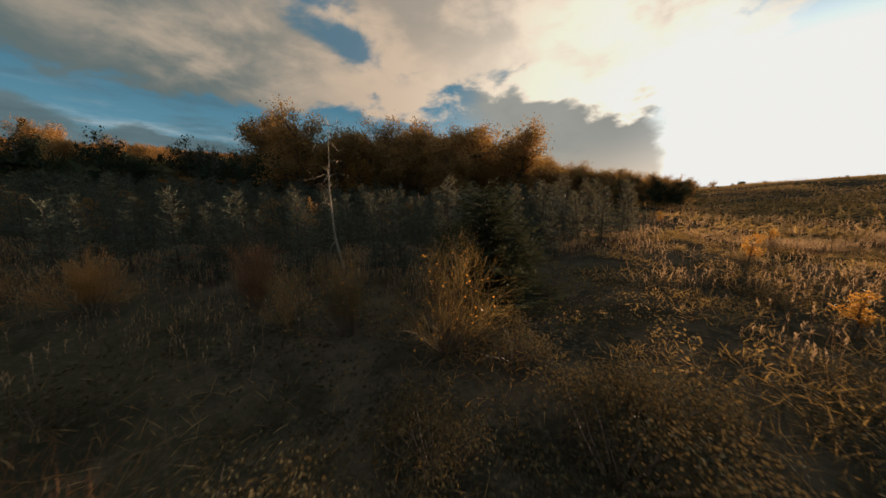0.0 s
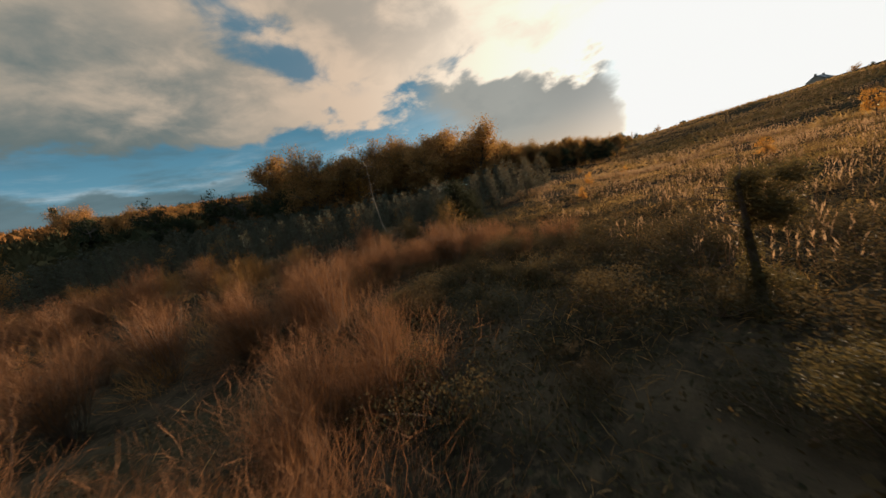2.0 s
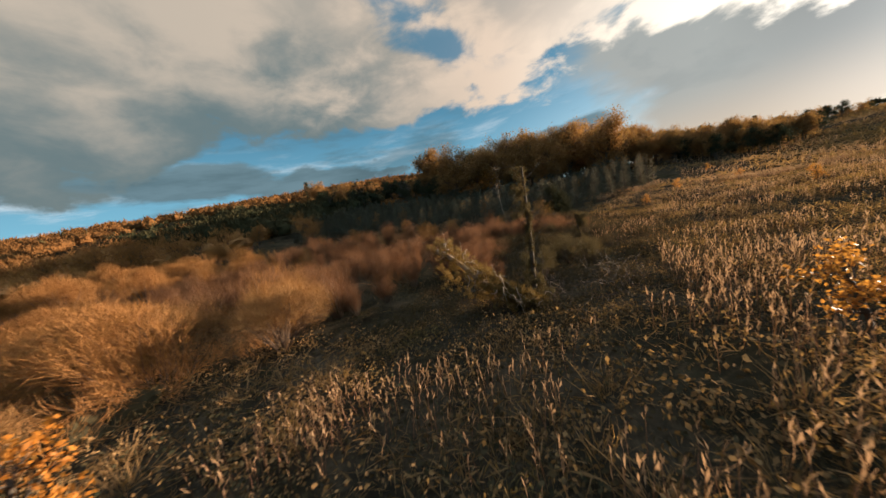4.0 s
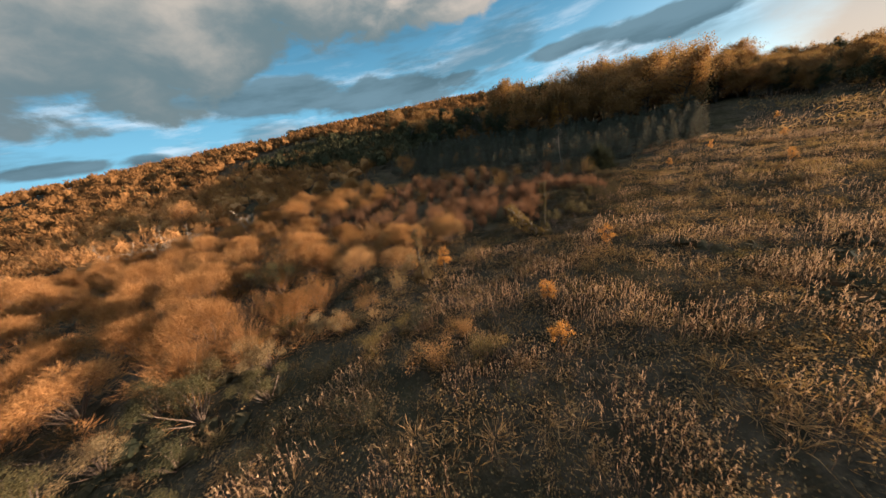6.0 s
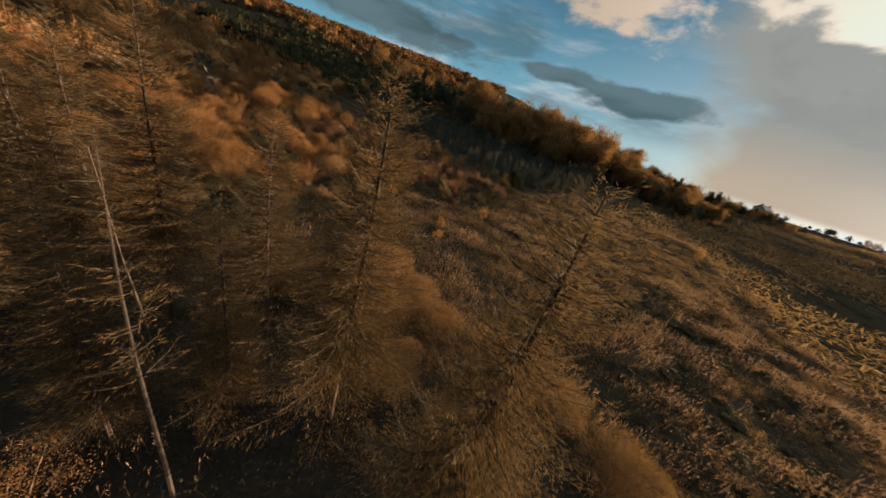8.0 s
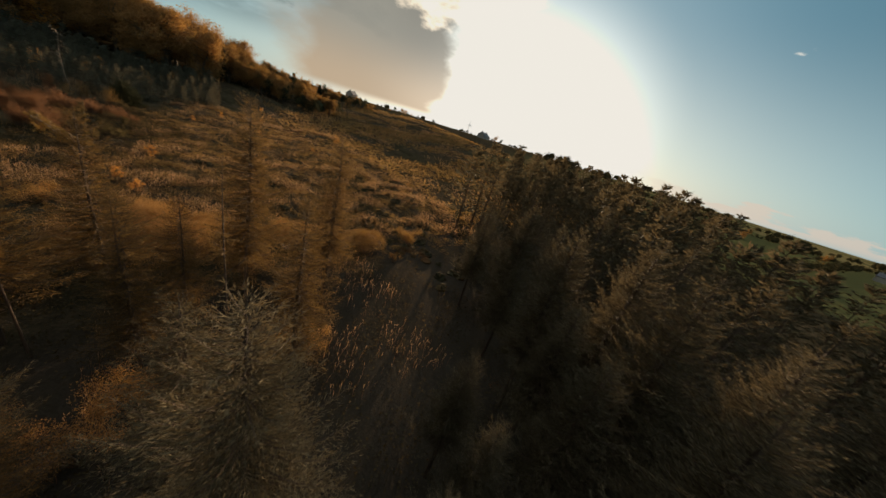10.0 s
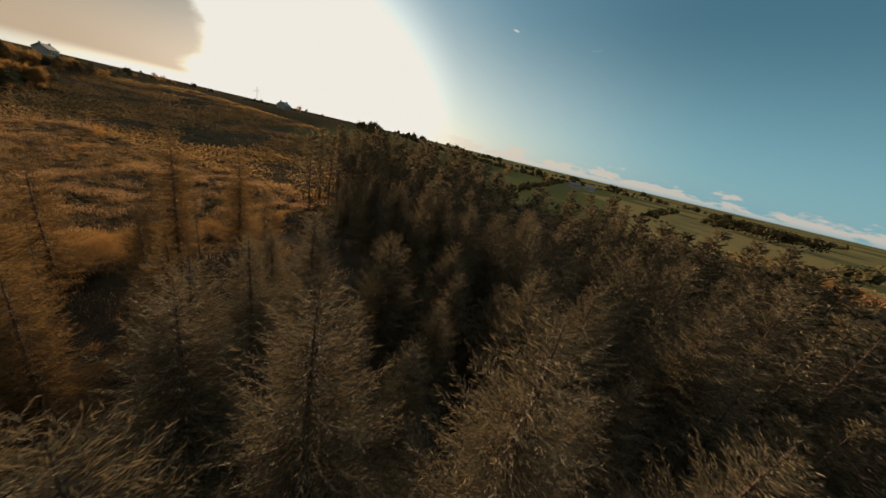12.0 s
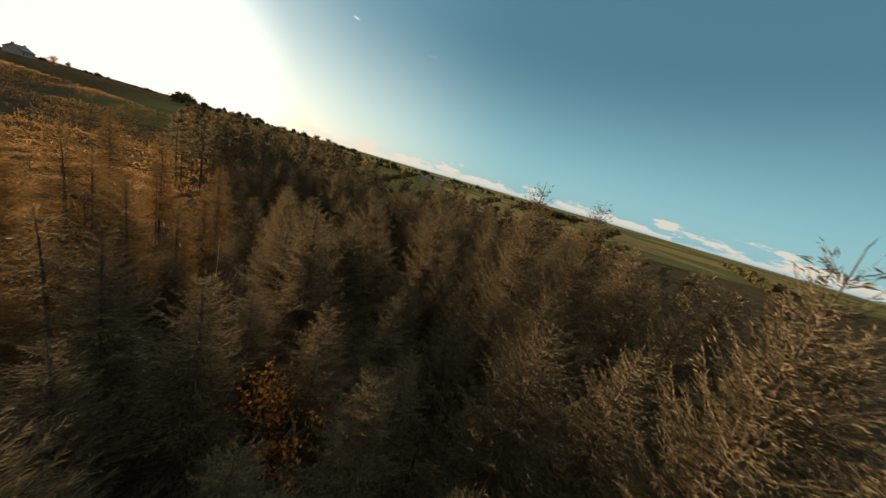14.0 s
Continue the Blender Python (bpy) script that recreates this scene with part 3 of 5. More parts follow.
def dome_willow(height, spread, label, twig, group="", n=9000, thin=0.012, name="willow_bush", lumps=12):
    """A rounded willow: stems under a billowing dome of very fine twigs."""
    t = thing(name, label, "shrub", group)
    wood, fine = Geo(), Geo()
    tops = []
    for i in range(lumps):
        turn, r = i * 2.4, spread * 0.72 * math.sqrt((i + 0.5) / lumps)
        tip = np.array([math.cos(turn) * r, math.sin(turn) * r, height * (0.80 - 0.38 * (r / spread) ** 2) * rng.uniform(0.85, 1.1)])
        limb = bent((0.12 * tip[0], 0.12 * tip[1], 0), tip, float(np.linalg.norm(tip)), 4, 0.10, 0.04)
        tube(wood, limb, np.linspace(0.035, 0.008, 5) * (0.4 + 0.3 * height), 4)
        tops.append(limb[-1])
        for _ in range(5):
            tube(wood, bent(limb[rng.integers(1, 4)], tip + rng.normal(0, 0.7, 3) * spread, spread * 0.6, 3, 0.15, 0.08), np.array([0.010, 0.007, 0.005, 0.003]) * (0.5 + 0.2 * height), 3)
    c = np.array(tops)[rng.integers(0, lumps, n)]
    d = unit(rng.normal(0, 1, (n, 3)) + np.array([0, 0, 0.35]))
    size = spread * rng.uniform(0.30, 0.46, n)
    p = c + d * (size * rng.uniform(0.25, 0.95, n) ** 0.6)[:, None]
    p[:, 2] = np.maximum(p[:, 2], 0.04)
    blades(fine, p, d + rng.normal(0, 0.55, (n, 3)) + np.array([0, 0, 0.35]), 0.13 * spread * rng.uniform(0.6, 1.5, n), thin * rng.uniform(0.6, 1.5, n), belly=0.4, bow=0.10)
    part("trunk", wood, M["stem"], t)
    part("crown", fine, M[twig], t)
    return t


def bush(height, spread, label, leaf, group="", leaves=1500, size=0.09, name="leafy_bush", hollow=0.5):
    """Stems under a lumpy mound of leaves."""
    t = thing(name, label, "shrub", group)
    wood, crown = Geo(), Geo()
    lumps = []
    for i in range(14):
        turn, r = rng.uniform(0, 6.28), spread * rng.uniform(0.1, 0.8)
        tip = np.array([math.cos(turn) * r, math.sin(turn) * r, height * rng.uniform(0.45, 0.95) * (1 - 0.35 * (r / spread) ** 2)])
        limb = bent((0.1 * tip[0], 0.1 * tip[1], 0), tip, float(np.linalg.norm(tip)), 4, 0.12, 0.05)
        tube(wood, limb, np.linspace(0.03, 0.006, 5) * (0.4 + 0.3 * height), 4)
        lumps.append(limb[-1])
    lumps = np.array(lumps)
    c = lumps[rng.integers(0, len(lumps), leaves)]
    d = unit(rng.normal(0, 1, (leaves, 3)))
    p = c + d * (rng.uniform(hollow, 1.0, leaves) * 0.34 * spread)[:, None] * np.array([1, 1, 0.8])
    p[:, 2] = np.maximum(p[:, 2], 0.02)
    blades(crown, p, d, size * rng.uniform(0.7, 1.4, leaves), size * 0.75, facing=d + rng.normal(0, 1.6, d.shape))
    part("trunk", wood, M["stem"], t)
    part("foliage", crown, M[leaf], t)
    return t


def massed(name, made, places, label, category):
    """Copies of built plants joined into one object of kind stuff, one mesh for each of their parts."""
    t = tagged(new(name), label, category, kind="stuff")
    for j, first in enumerate(made[0].children):
        g = Geo()
        for i, (x, y, s, turn) in enumerate(places):
            me = made[i % len(made)].children[j].data
            v = np.empty(len(me.vertices) * 3)
            me.vertices.foreach_get("co", v)
            v = v.reshape(-1, 3) * s
            c, q = math.cos(turn), math.sin(turn)
            v = np.stack([v[:, 0] * c - v[:, 1] * q + x, v[:, 0] * q + v[:, 1] * c + y, v[:, 2] + float(ground_z(x, y))], -1)
            f = np.empty(len(me.polygons) * 4, int)
            me.polygons.foreach_get("vertices", f)
            g.put(v, f.reshape(-1, 4))
        part(first.name.split(".")[0], g, first.data.materials[0], t)["kind"] = "stuff"


# an open lane over the ground: tall plants keep off it, finer plants stand along it
LANE = np.array([(-0.4, -0.9, 1.1), (-1.3, -7.7, 0.5), (-1.9, -14.1, 0.0), (-0.6, -20.7, -0.0), (5.1, -38.7, 4.5), (9.1, -45.0, 6.9), (10.9, -48.0, 7.5), (12.4, -50.9, 7.8), (13.2, -53.9, 7.7), (12.8, -57.5, 7.8), (10.8, -61.1, 8.4), (-0.0, -69.6, 10.8), (-4.4, -69.9, 11.1), (-7.4, -69.8, 11.1), (-10.7, -69.3, 10.8), (-13.6, -68.3, 10.5), (-16.7, -66.8, 10.6)])
LANE = np.concatenate([LANE[:-1] + (LANE[1:] - LANE[:-1]) * f for f in np.arange(0, 1, 0.1)] + [LANE[-1:]])


def clear_of_lane(x, y, gap):
    return from_lane(x, y) > gap


def from_lane(x, y):
    return float(np.hypot(LANE[:, 0] - x, LANE[:, 1] - y).min())


def spots(n, x0, x1, y0, y1, keep=None, apart=1.0, line=0.0, taken=None):
    out = [] if taken is None else list(taken)
    start, tries = len(out), 0
    while len(out) - start < n and tries < n * 40:
        tries += 1
        x, y = rng.uniform(x0, x1), rng.uniform(y0, y1)
        if keep is not None and not keep(x, y):
            continue
        if line and not clear_of_lane(x, y, line):
            continue
        if apart and out and min((x - a) ** 2 + (y - b) ** 2 for a, b in out) < apart * apart:
            continue
        out.append((x, y))
    return out[start:]


def scrub_edge(y):
    """East edge of the willow scrub."""
    return float(np.interp(y, [-60, -42, -28, -18, -10, 0, 8, 14], [3.0, -3.5, -4.5, -4.0, -2.0, -0.5, 1.5, 2.0]))


# ---- young spruce plantation ----
young = Kind([spruce(h, r, "young blue-green spruce in the plantation rows", "needle_blue", "young plantation spruces", gap=0.33, low=0.04, per=7, twig=0.165, fat=0.034, leader=0.85, up=0.9, step=0.105, power=0.95, sparse=0.04, name="young_spruce", limbs=False)
              for h, r in ((3.4, 0.85), (3.9, 0.95), (2.9, 0.85), (4.2, 0.9), (3.2, 0.75))])


def in_plantation(x, y):
    return y > 11 + max(0, x * 0.6) + 0.12 * max(0, -x - 14) and y < 46 + 0.05 * x and x < 14 + 0.05 * y and x > -56 + (46 - y) * 0.22


rows_of_trees = []
for row in np.arange(-66, 20, 1.9):
    for col in np.arange(10, 50, 1.7):
        x, y = row + 0.25 * col + rng.normal(0, 0.25) - 4, col + rng.normal(0, 0.3)
        if in_plantation(x, y) and rng.random() < 0.86:
            rows_of_trees.append((x, y))
rows_of_trees.sort(key=lambda p: p[1] - 0.2 * p[0])
for x, y in rows_of_trees[:295]:
    young.put(x, y, rng.uniform(0.82, 1.2), lean=(rng.normal(0, 1.5), rng.normal(0, 1.5)))

larch_young = Kind([broadleaf(3.6, 1.0, "small amber-leaved sapling among the young spruces", "beech", "amber saplings in the plantation", 700, 0.13, name="sapling", low=0.15, clumps=16) for _ in range(2)])
for x, y in ((-38, 24), (-22, 37), (-5, 24), (3, 29), (-24, 19), (-20, 22), (-13.5, 21), (-9, 18), (-27, 26), (-31, 21), (-3, 33), (7, 38), (12, 44), (-17, 32)):
    larch_young.put(x, y, rng.uniform(0.8, 1.15))

far_young = [spruce(h, 1.0, "young spruce further back", "needle_blue", "", gap=0.44, low=0.04, per=7, twig=0.30, fat=0.085, leader=1.3, up=0.9, step=0.24, power=0.95, limbs=False) for h in (3.4, 3.9, 3.0)]
massed("young_spruces", far_young, [(x, y, rng.uniform(0.82, 1.2), rng.uniform(0, 6.28)) for x, y in rows_of_trees[295:]], "further rows of young blue-green spruces", "trees")
for o in far_young:
    for c in list(o.children):
        bpy.data.objects.remove(c)
    bpy.data.objects.remove(o)

# the dark conifer at the edge of the plantation
dark_conifer = spruce(3.9, 1.9, "dense dark green conifer at the plantation edge", "dark_leaf", "dark conifers", gap=0.15, low=0.02, per=9, twig=0.19, fat=0.045, step=0.12, power=0.5, leader=0.4, name="conifer")
dark_conifers = Kind([dark_conifer])
for x, y, q in ((1.1, 7.8, 0.95), (2.3, 9.0, 0.72), (0.2, 9.6, 0.66)):
    dark_conifers.put(x, y, q, lean=(rng.normal(0, 4), rng.normal(0, 4)))

# ---- beech wood on the rise ----
beech = Kind([broadleaf(h, s, "tall beech with brown autumn leaves at the wood edge", "beech", "beeches of the wood", 13000, 0.27, low=0.08, clumps=44)
              for h, s in ((15, 5.2), (13.5, 4.6), (16, 5.0), (12, 4.4))])
evergreen = Kind([broadleaf(h, s, "dark evergreen tree in the wood", "dark_leaf", "dark trees of the wood", 10000, 0.28, low=0.06, clumps=40) for h, s in ((14, 4.2), (11.5, 3.8))])


def in_wood(x, y):
    return y > 46 + 0.14 * abs(x + 8) + max(0, (x - 14)) * 0.45 and y < 82


front = [(-21, 45.5), (-17.5, 47.5), (-12.5, 50), (-8, 50), (-3, 52), (2, 53), (7, 56), (11.5, 61), (14.5, 65)]
for x, y in front:
    beech.put(x, y, rng.uniform(0.94, 1.08))
amber_beech = broadleaf(10, 3.0, "beech with bright amber leaves at the wood edge", "amber", leaves=1500, size=0.30)
Kind([amber_beech]).put(-12.6, 46.6)
for i, (x, y) in enumerate(spots(30, -34, 14, 47, 80, in_wood, 4.0, taken=front)):
    (evergreen if i % 4 == 0 else beech).put(x, y, rng.uniform(0.98, 1.2))
for i, (x, y) in enumerate(spots(34, -78, -26, 60, 88, None, 5.0)):
    (beech if i % 3 == 0 else evergreen).put(x, y, rng.uniform(0.5, 0.7))
for x, y, s in ((-25, 46, 0.7), (11.0, 66.5, 1.18), (-29, 47, 0.55)):
    evergreen.put(x, y, s)
# lower trees and hedge that carry the wood on along the skyline
skyline_tree = Kind([broadleaf(7.5, 3.2, "low brown hedgerow tree on the skyline", "beech", "hedgerow trees", 2600, 0.27, low=0.05, clumps=20),
                     broadleaf(6.5, 3.0, "dark hedgerow tree on the skyline", "dark_leaf", "hedgerow trees", 2600, 0.27, low=0.02, clumps=20)])
for i in range(44):
    f = 0.3 + 0.7 * rng.random()
    x, y = 16 + 72 * f + rng.normal(0, 1.5), 64 + 36 * f + rng.uniform(0, 12)
    skyline_tree.put(x, y, rng.uniform(0.75, 1.1) * (1 - 0.30 * f))
for f in rng.uniform(0, 1, 15) ** 1.3:
    x, y = 88 + 90 * f + rng.normal(0, 2), 104 + 78 * f + rng.normal(0, 3)
    skyline_tree.put(x, y, rng.uniform(0.35, 0.65), z=float(ground_z(x, y)) - 1.6)
# the wood runs out along the rise in ever lower trees
for i in range(64):
    a, reach = 12.5 + 28 * (i + rng.random()) / 64, rng.uniform(66, 90)
    x, y = -0.8 + reach * math.sin(radians(a)), -4.2 + reach * math.cos(radians(a))
    top = 0.7 + reach * math.tan(radians(float(np.interp(a, [12, 14.5, 18.2, 22.7, 27.4, 33.6, 40], [12.0, 10.2, 10.8, 8.6, 7.0, 5.6, 4.2]))))
    tall = (top - float(ground_z(x, y))) * rng.uniform(0.88, 1.12)
    if tall > 6:
        (evergreen if i % 4 == 0 else beech).put(x, y, tall / 14.5)
    elif tall > 1:
        skyline_tree.put(x, y, tall / 7.5)
spire = Kind([spruce(7.0, 1.5, "dark spruce standing on the skyline", "dark_leaf", "skyline spruces", gap=0.4, low=0.03, per=8, twig=0.4, fat=0.16, step=0.28)])
for x, y, s in ((45.3, 85.3, 1.05), (59.5, 89.3, 1.0), (57.3, 89.0, 0.9), (51, 88, 0.75)):
    spire.put(x, y, s)
bare_tree = Kind([broadleaf(8.5, 3.0, "bare leafless tree against the sky", "beech", "bare trees", 0, bare=1.0, clumps=20, name="bare_tree")])
bare_tree.put(52.5, 87.5, 0.95)
bare_tree.put(-38, 50, 1.2)
bare_tree.put(16, 66, 1.7)

# ---- tall pines and mixed trees west of the plantation ----
pine = Kind([broadleaf(11, 3.3, "flat-topped dark pine at the plantation edge", "dark_leaf", "dark pines", 2000, 0.34, low=0.45, clumps=22, name="pine_tree") for _ in range(2)])
for x, y, s in ((-46, 55.2, 1.0), (-43, 56.5, 0.9), (-40, 51.5, 0.7), (-36, 47, 0.62), (-53, 48, 1.0), (-57, 50, 0.8), (-49, 44, 0.55), (-33, 49, 0.85), (-30, 46.5, 0.6), (-61, 44, 0.9)):
    pine.put(x, y, s)
for i, (x, y, s) in enumerate(((-64, 52, 0.75), (-70, 55, 0.55), (-58, 47, 0.5), (-76, 57, 0.7), (-86, 66, 0.8), (-90, 70, 0.85), (-52, 43, 0.4), (-47, 47, 0.5))):
    (beech if i in (0, 4, 5) else evergreen).put(x, y, s)
Kind([spruce(13.5, 3.2, "tall pointed fir standing above the far wood", "dark_leaf", gap=0.5, low=0.03, per=8, twig=0.6, fat=0.22, step=0.4, name="fir_tree")]).put(-95.6, 71.2, 0.85)

# slender dead birch in front of the young trees
birch = thing("birch_tree", "slender leafless birch leaning beside the plantation", "tree")
wood = Geo()
stem = bent((0, 0, 0), (-0.10, 0, 1), 7.2, 9, 0.06)
tube(wood, stem, np.linspace(0.075, 0.012, 10), 6)
for i in range(26):
    a = stem[rng.integers(2, 10)]
    limb = bent(a, rng.normal(0, 1, 3) + np.array([0, 0, 0.4]), rng.uniform(0.5, 1.3), 4, 0.25, -0.08)
    tube(wood, limb, np.linspace(0.016, 0.003, 5), 3)
    for _ in range(3):
        w = bent(limb[rng.integers(1, 5)], rng.normal(0, 1, 3), 0.45, 2, 0.3, -0.1)
        tube(wood, w, [0.006, 0.004, 0.002], 3)
part("trunk", wood, M["pale_bark"], birch)
Kind([birch]).put(-5.2, 13.6, turn=0)

# ---- willow scrub ----
scrub = Kind([willow(h, s, "bare red-brown willow shrub with upright twigs", "willow_red", "willow shrubs of the scrub", st, 34, 0.0062, lean=le)
              for h, s, st, le in ((2.3, 0.9, 40, 0.28), (2.6, 1.0, 46, 0.33), (2.1, 1.1, 38, 0.42), (2.5, 0.9, 42, 0.25))])
tall_scrub = Kind([willow(h, s, "tall bare willow thicket, orange-brown twigs", "willow", "tall willows of the scrub", 36, 50, 0.0095, lean=le, name="willow_thicket")
                   for h, s, le in ((3.4, 1.8, 0.75), (3.8, 1.6, 0.65), (3.0, 2.0, 0.9))])
near_spots = [(-6.5, 8.5), (-10, -5.8), (-12, -11), (-10.4, -15.2), (-14.6, -10.3), (-15.5, 4.0), (-17.5, -4), (-7.6, -15.4), (-12.6, -7.6), (-9.0, 0.6), (-10.5, -2.0), (-8.0, -13.0), (-6.4, -14.2), (-4.9, -13.6)]
clumps = [(-2.0, -1.2), (-1.0, -2.6), (0.6, -2.0), (-5.2, -3.6), (-3.8, -3.0), (-6.4, -3.6), (-6.8, -2.6), (-5.6, -1.6), (-4.6, -2.4), (-4.0, -0.8), (-3.0, -1.8), (-6.0, 0.2), (-7.8, -0.8), (-4.8, 0.6), (-2.6, 0.2), (-1.5, -2.0), (-0.6, -1.4), (0.4, -1.0), (1.2, -0.6), (-5.2, -6.3), (-6.2, -5.5),
          (-4.7, -7.1), (-7.2, -6.4), (-3.9, -11.3), (-3.3, -12.4), (-3.1, -10.5), (-5.2, -11.9)]
for x, y in clumps:
    q = rng.uniform(0.64, 0.78) if y > -4 else rng.uniform(0.70, 0.84) if y > -9 else rng.uniform(0.50, 0.62)
    scrub.put(x, y, q, stretch=rng.uniform(0.88, 1.02))
for x, y, q in ((-8.6, -17.2, 0.7), (-7.3, -18.0, 0.62), (-9.8, -18.4, 0.75), (-6.6, -16.7, 0.6), (-11.0, -17.0, 0.75), (1.9, -2.9, 0.44), (2.7, -3.4, 0.42), (1.4, -3.8, 0.40), (3.1, -4.3, 0.44)):
    scrub.put(x, y, q)
for i, (x, y, q) in enumerate(((-3.4, -13.2, 0.74), (-2.6, -13.5, 0.60), (-2.0, -14.9, 0.40), (-1.5, -15.0, 0.36), (-3.3, -14.5, 0.46), (-3.1, -9.6, 0.55), (-2.5, -10.1, 0.44), (-3.9, -10.4, 0.62), (-4.2, -12.9, 0.70))):
    scrub.put(x, y, q, turn=77 * i, which=i % 4)
for x, y in near_spots:
    if clear_of_lane(x, y, 1.5):
        scrub.put(x, y, rng.uniform(0.78, 1.0), stretch=rng.uniform(0.85, 1.05))
placed = list(near_spots)
for x, y in spots(76, -32, 1, -20, 5, lambda x, y: x < scrub_edge(y) - 4.0 and not (x > -14 and y > -4) and not (x > -10 and -10.4 < y < -7.6), 1.7, 3.2, placed):
    scrub.put(x, y, rng.uniform(0.70, 0.98), lean=(rng.normal(0, 4), rng.normal(0, 4)))
    placed.append((x, y))
for x, y in spots(130, -62, 0, -58, 4, lambda x, y: x < min(scrub_edge(y) - 4, -8) and (y < -20 or x < -30), 2.1, 6.0, placed):
    tall_scrub.put(x, y, rng.uniform(0.60, 1.0), lean=(rng.normal(0, 5), rng.normal(0, 5)))
    placed.append((x, y))
dome = Kind([dome_willow(h, r, "rounded orange-brown willow in the scrub", "willow", "rounded willows", 12000, 0.013) for h, r in ((3.4, 2.3), (3.0, 2.0), (4.0, 2.4))])
for x, y in spots(80, -64, -6, -56, 2, lambda x, y: x < min(scrub_edge(y) - 5, -9) and (y < -22 or x < -30), 3.4, 6.0):
    dome.put(x, y, rng.uniform(0.6, 1.1), stretch=rng.uniform(0.8, 1.1))
gold_dome = Kind([dome_willow(h, r, "rounded golden-brown willow at the edge of the herb field", "willow_gold", "golden willows", 16000, 0.0085, lumps=16) for h, r in ((3.0, 2.1), (2.6, 2.0))])
for x, y, q in ((5.6, -42.6, 1.05), (8.2, -42.4, 0.8), (3.6, -44.6, 0.9), (10.4, -43.4, 0.75), (7.2, -45.0, 0.9), (13.0, -41.6, 0.6), (13.2, -43.8, 0.8), (0.8, -46.0, 0.8), (10.0, -46.6, 0.7), (16.2, -43.2, 0.7), (18.6, -45.0, 0.75), (-9.0, -19.8, 0.8), (-7.6, -21.4, 0.65), (-10.6, -22.6, 0.85), (-12.2, -24.4, 0.75), (-8.6, -27.4, 0.7), (-10.8, -29.6, 0.8), (-13.5, -49.9, 0.9), (-16, -47.5, 0.85)):
    gold_dome.put(x, y, q)
for x, y in spots(26, -34, -4, -8, 9, lambda x, y: x < scrub_edge(y) - 12, 2.4, 5.0, placed):
    tall_scrub.put(x, y, rng.uniform(0.50, 0.68))
far_willow = [willow(3.4, 1.8, "distant willow", "willow", "", 20, 10, 0.06, lean=0.75, name="far_willow") for _ in range(2)]
massed("far_willows", far_willow, [(x, y, rng.uniform(1.1, 1.7), rng.uniform(0, 6)) for x, y in spots(120, -140, -56, -75, 34, lambda x, y: y < 45 + 0.3 * x + 25, 4.2)],
       "distant orange-brown willows filling the hollow", "shrubs")
for o in far_willow:
    for c in list(o.children):
        bpy.data.objects.remove(c)
    bpy.data.objects.remove(o)



def brush_mounds(name, spots_xy, label, mat="willow"):
    """Low mounds of fine twigs."""
    g = Geo()
    for x, y in spots_xy:
        wide = min(0.032, max(0.005, 0.0012 * from_lane(x, y)))
        k, r = int(min(340, 4.0 / wide)), rng.uniform(0.9, 1.9)
        d = unit(rng.normal(0, 1, (k, 3)) + np.array([0, 0, 0.5]))
        d[:, 2] = np.abs(d[:, 2])
        foot = np.array([x, y, float(ground_z(x, y)) - 0.1]) + d * (r * rng.uniform(0.25, 0.8, k))[:, None] * np.array([1, 1, 0.9])
        blades(g, foot, d * np.array([0.6, 0.6, 1.0]) + rng.normal(0, 0.4, (k, 3)), rng.uniform(0.3, 0.7, k), wide * rng.uniform(0.6, 1.4, k), belly=0.4, bow=0.09)
    single(name, g, M[mat], label, "scrub", kind="stuff")


brush_mounds("scrub_undergrowth", spots(420, -64, -3, -60, 6, lambda x, y: x < scrub_edge(y) - 3 and not (x > -13 and (y > -3 or -10.4 < y < -7.6)), 1.3, 3.5), "low tangle of bare willow twigs between the shrubs")
brush_mounds("scrub_undergrowth", spots(80, -9, 1.8, -14, 4, lambda x, y: min(math.hypot(x - a, y - b) for a, b in clumps) < 1.2, 0.55, 0.9), "low tangle of bare twigs and bramble", "willow_red")

# pale bare birches standing in the scrub
pale = Kind([broadleaf(6.5, 1.6, "pale-stemmed leafless birch in the scrub", "beech", "pale birches in the scrub", 0, bare=1.0, clumps=14, bark="pale_bark", name="birch_tree", stout=0.009)])
for x, y in ((-53, -33.7), (-54.5, -35.5), (-51, -32), (-50, -29), (-56, -38), (-46, -22), (-60, -12)):
    pale.put(x, y, rng.uniform(0.8, 1.1), lean=(rng.normal(0, 5), rng.normal(0, 5)))

# rounder trees in the hollow
round_tree = Kind([broadleaf(8, 3.4, "round orange-brown tree in the hollow", "willow", "round trees in the hollow", 7000, 0.16, low=0.12, clumps=30)])
for x, y, s in ((-74.5, -24, 1.0), (-69.9, -4.8, 0.9), (-66, -2, 0.8), (-60, 3, 0.75), (-40.4, 13.8, 0.75), (-56, 14, 0.7), (-80, 6, 0.9), (-90, -14, 0.9), (-48, 2, 0.6)):
    round_tree.put(x, y, s)

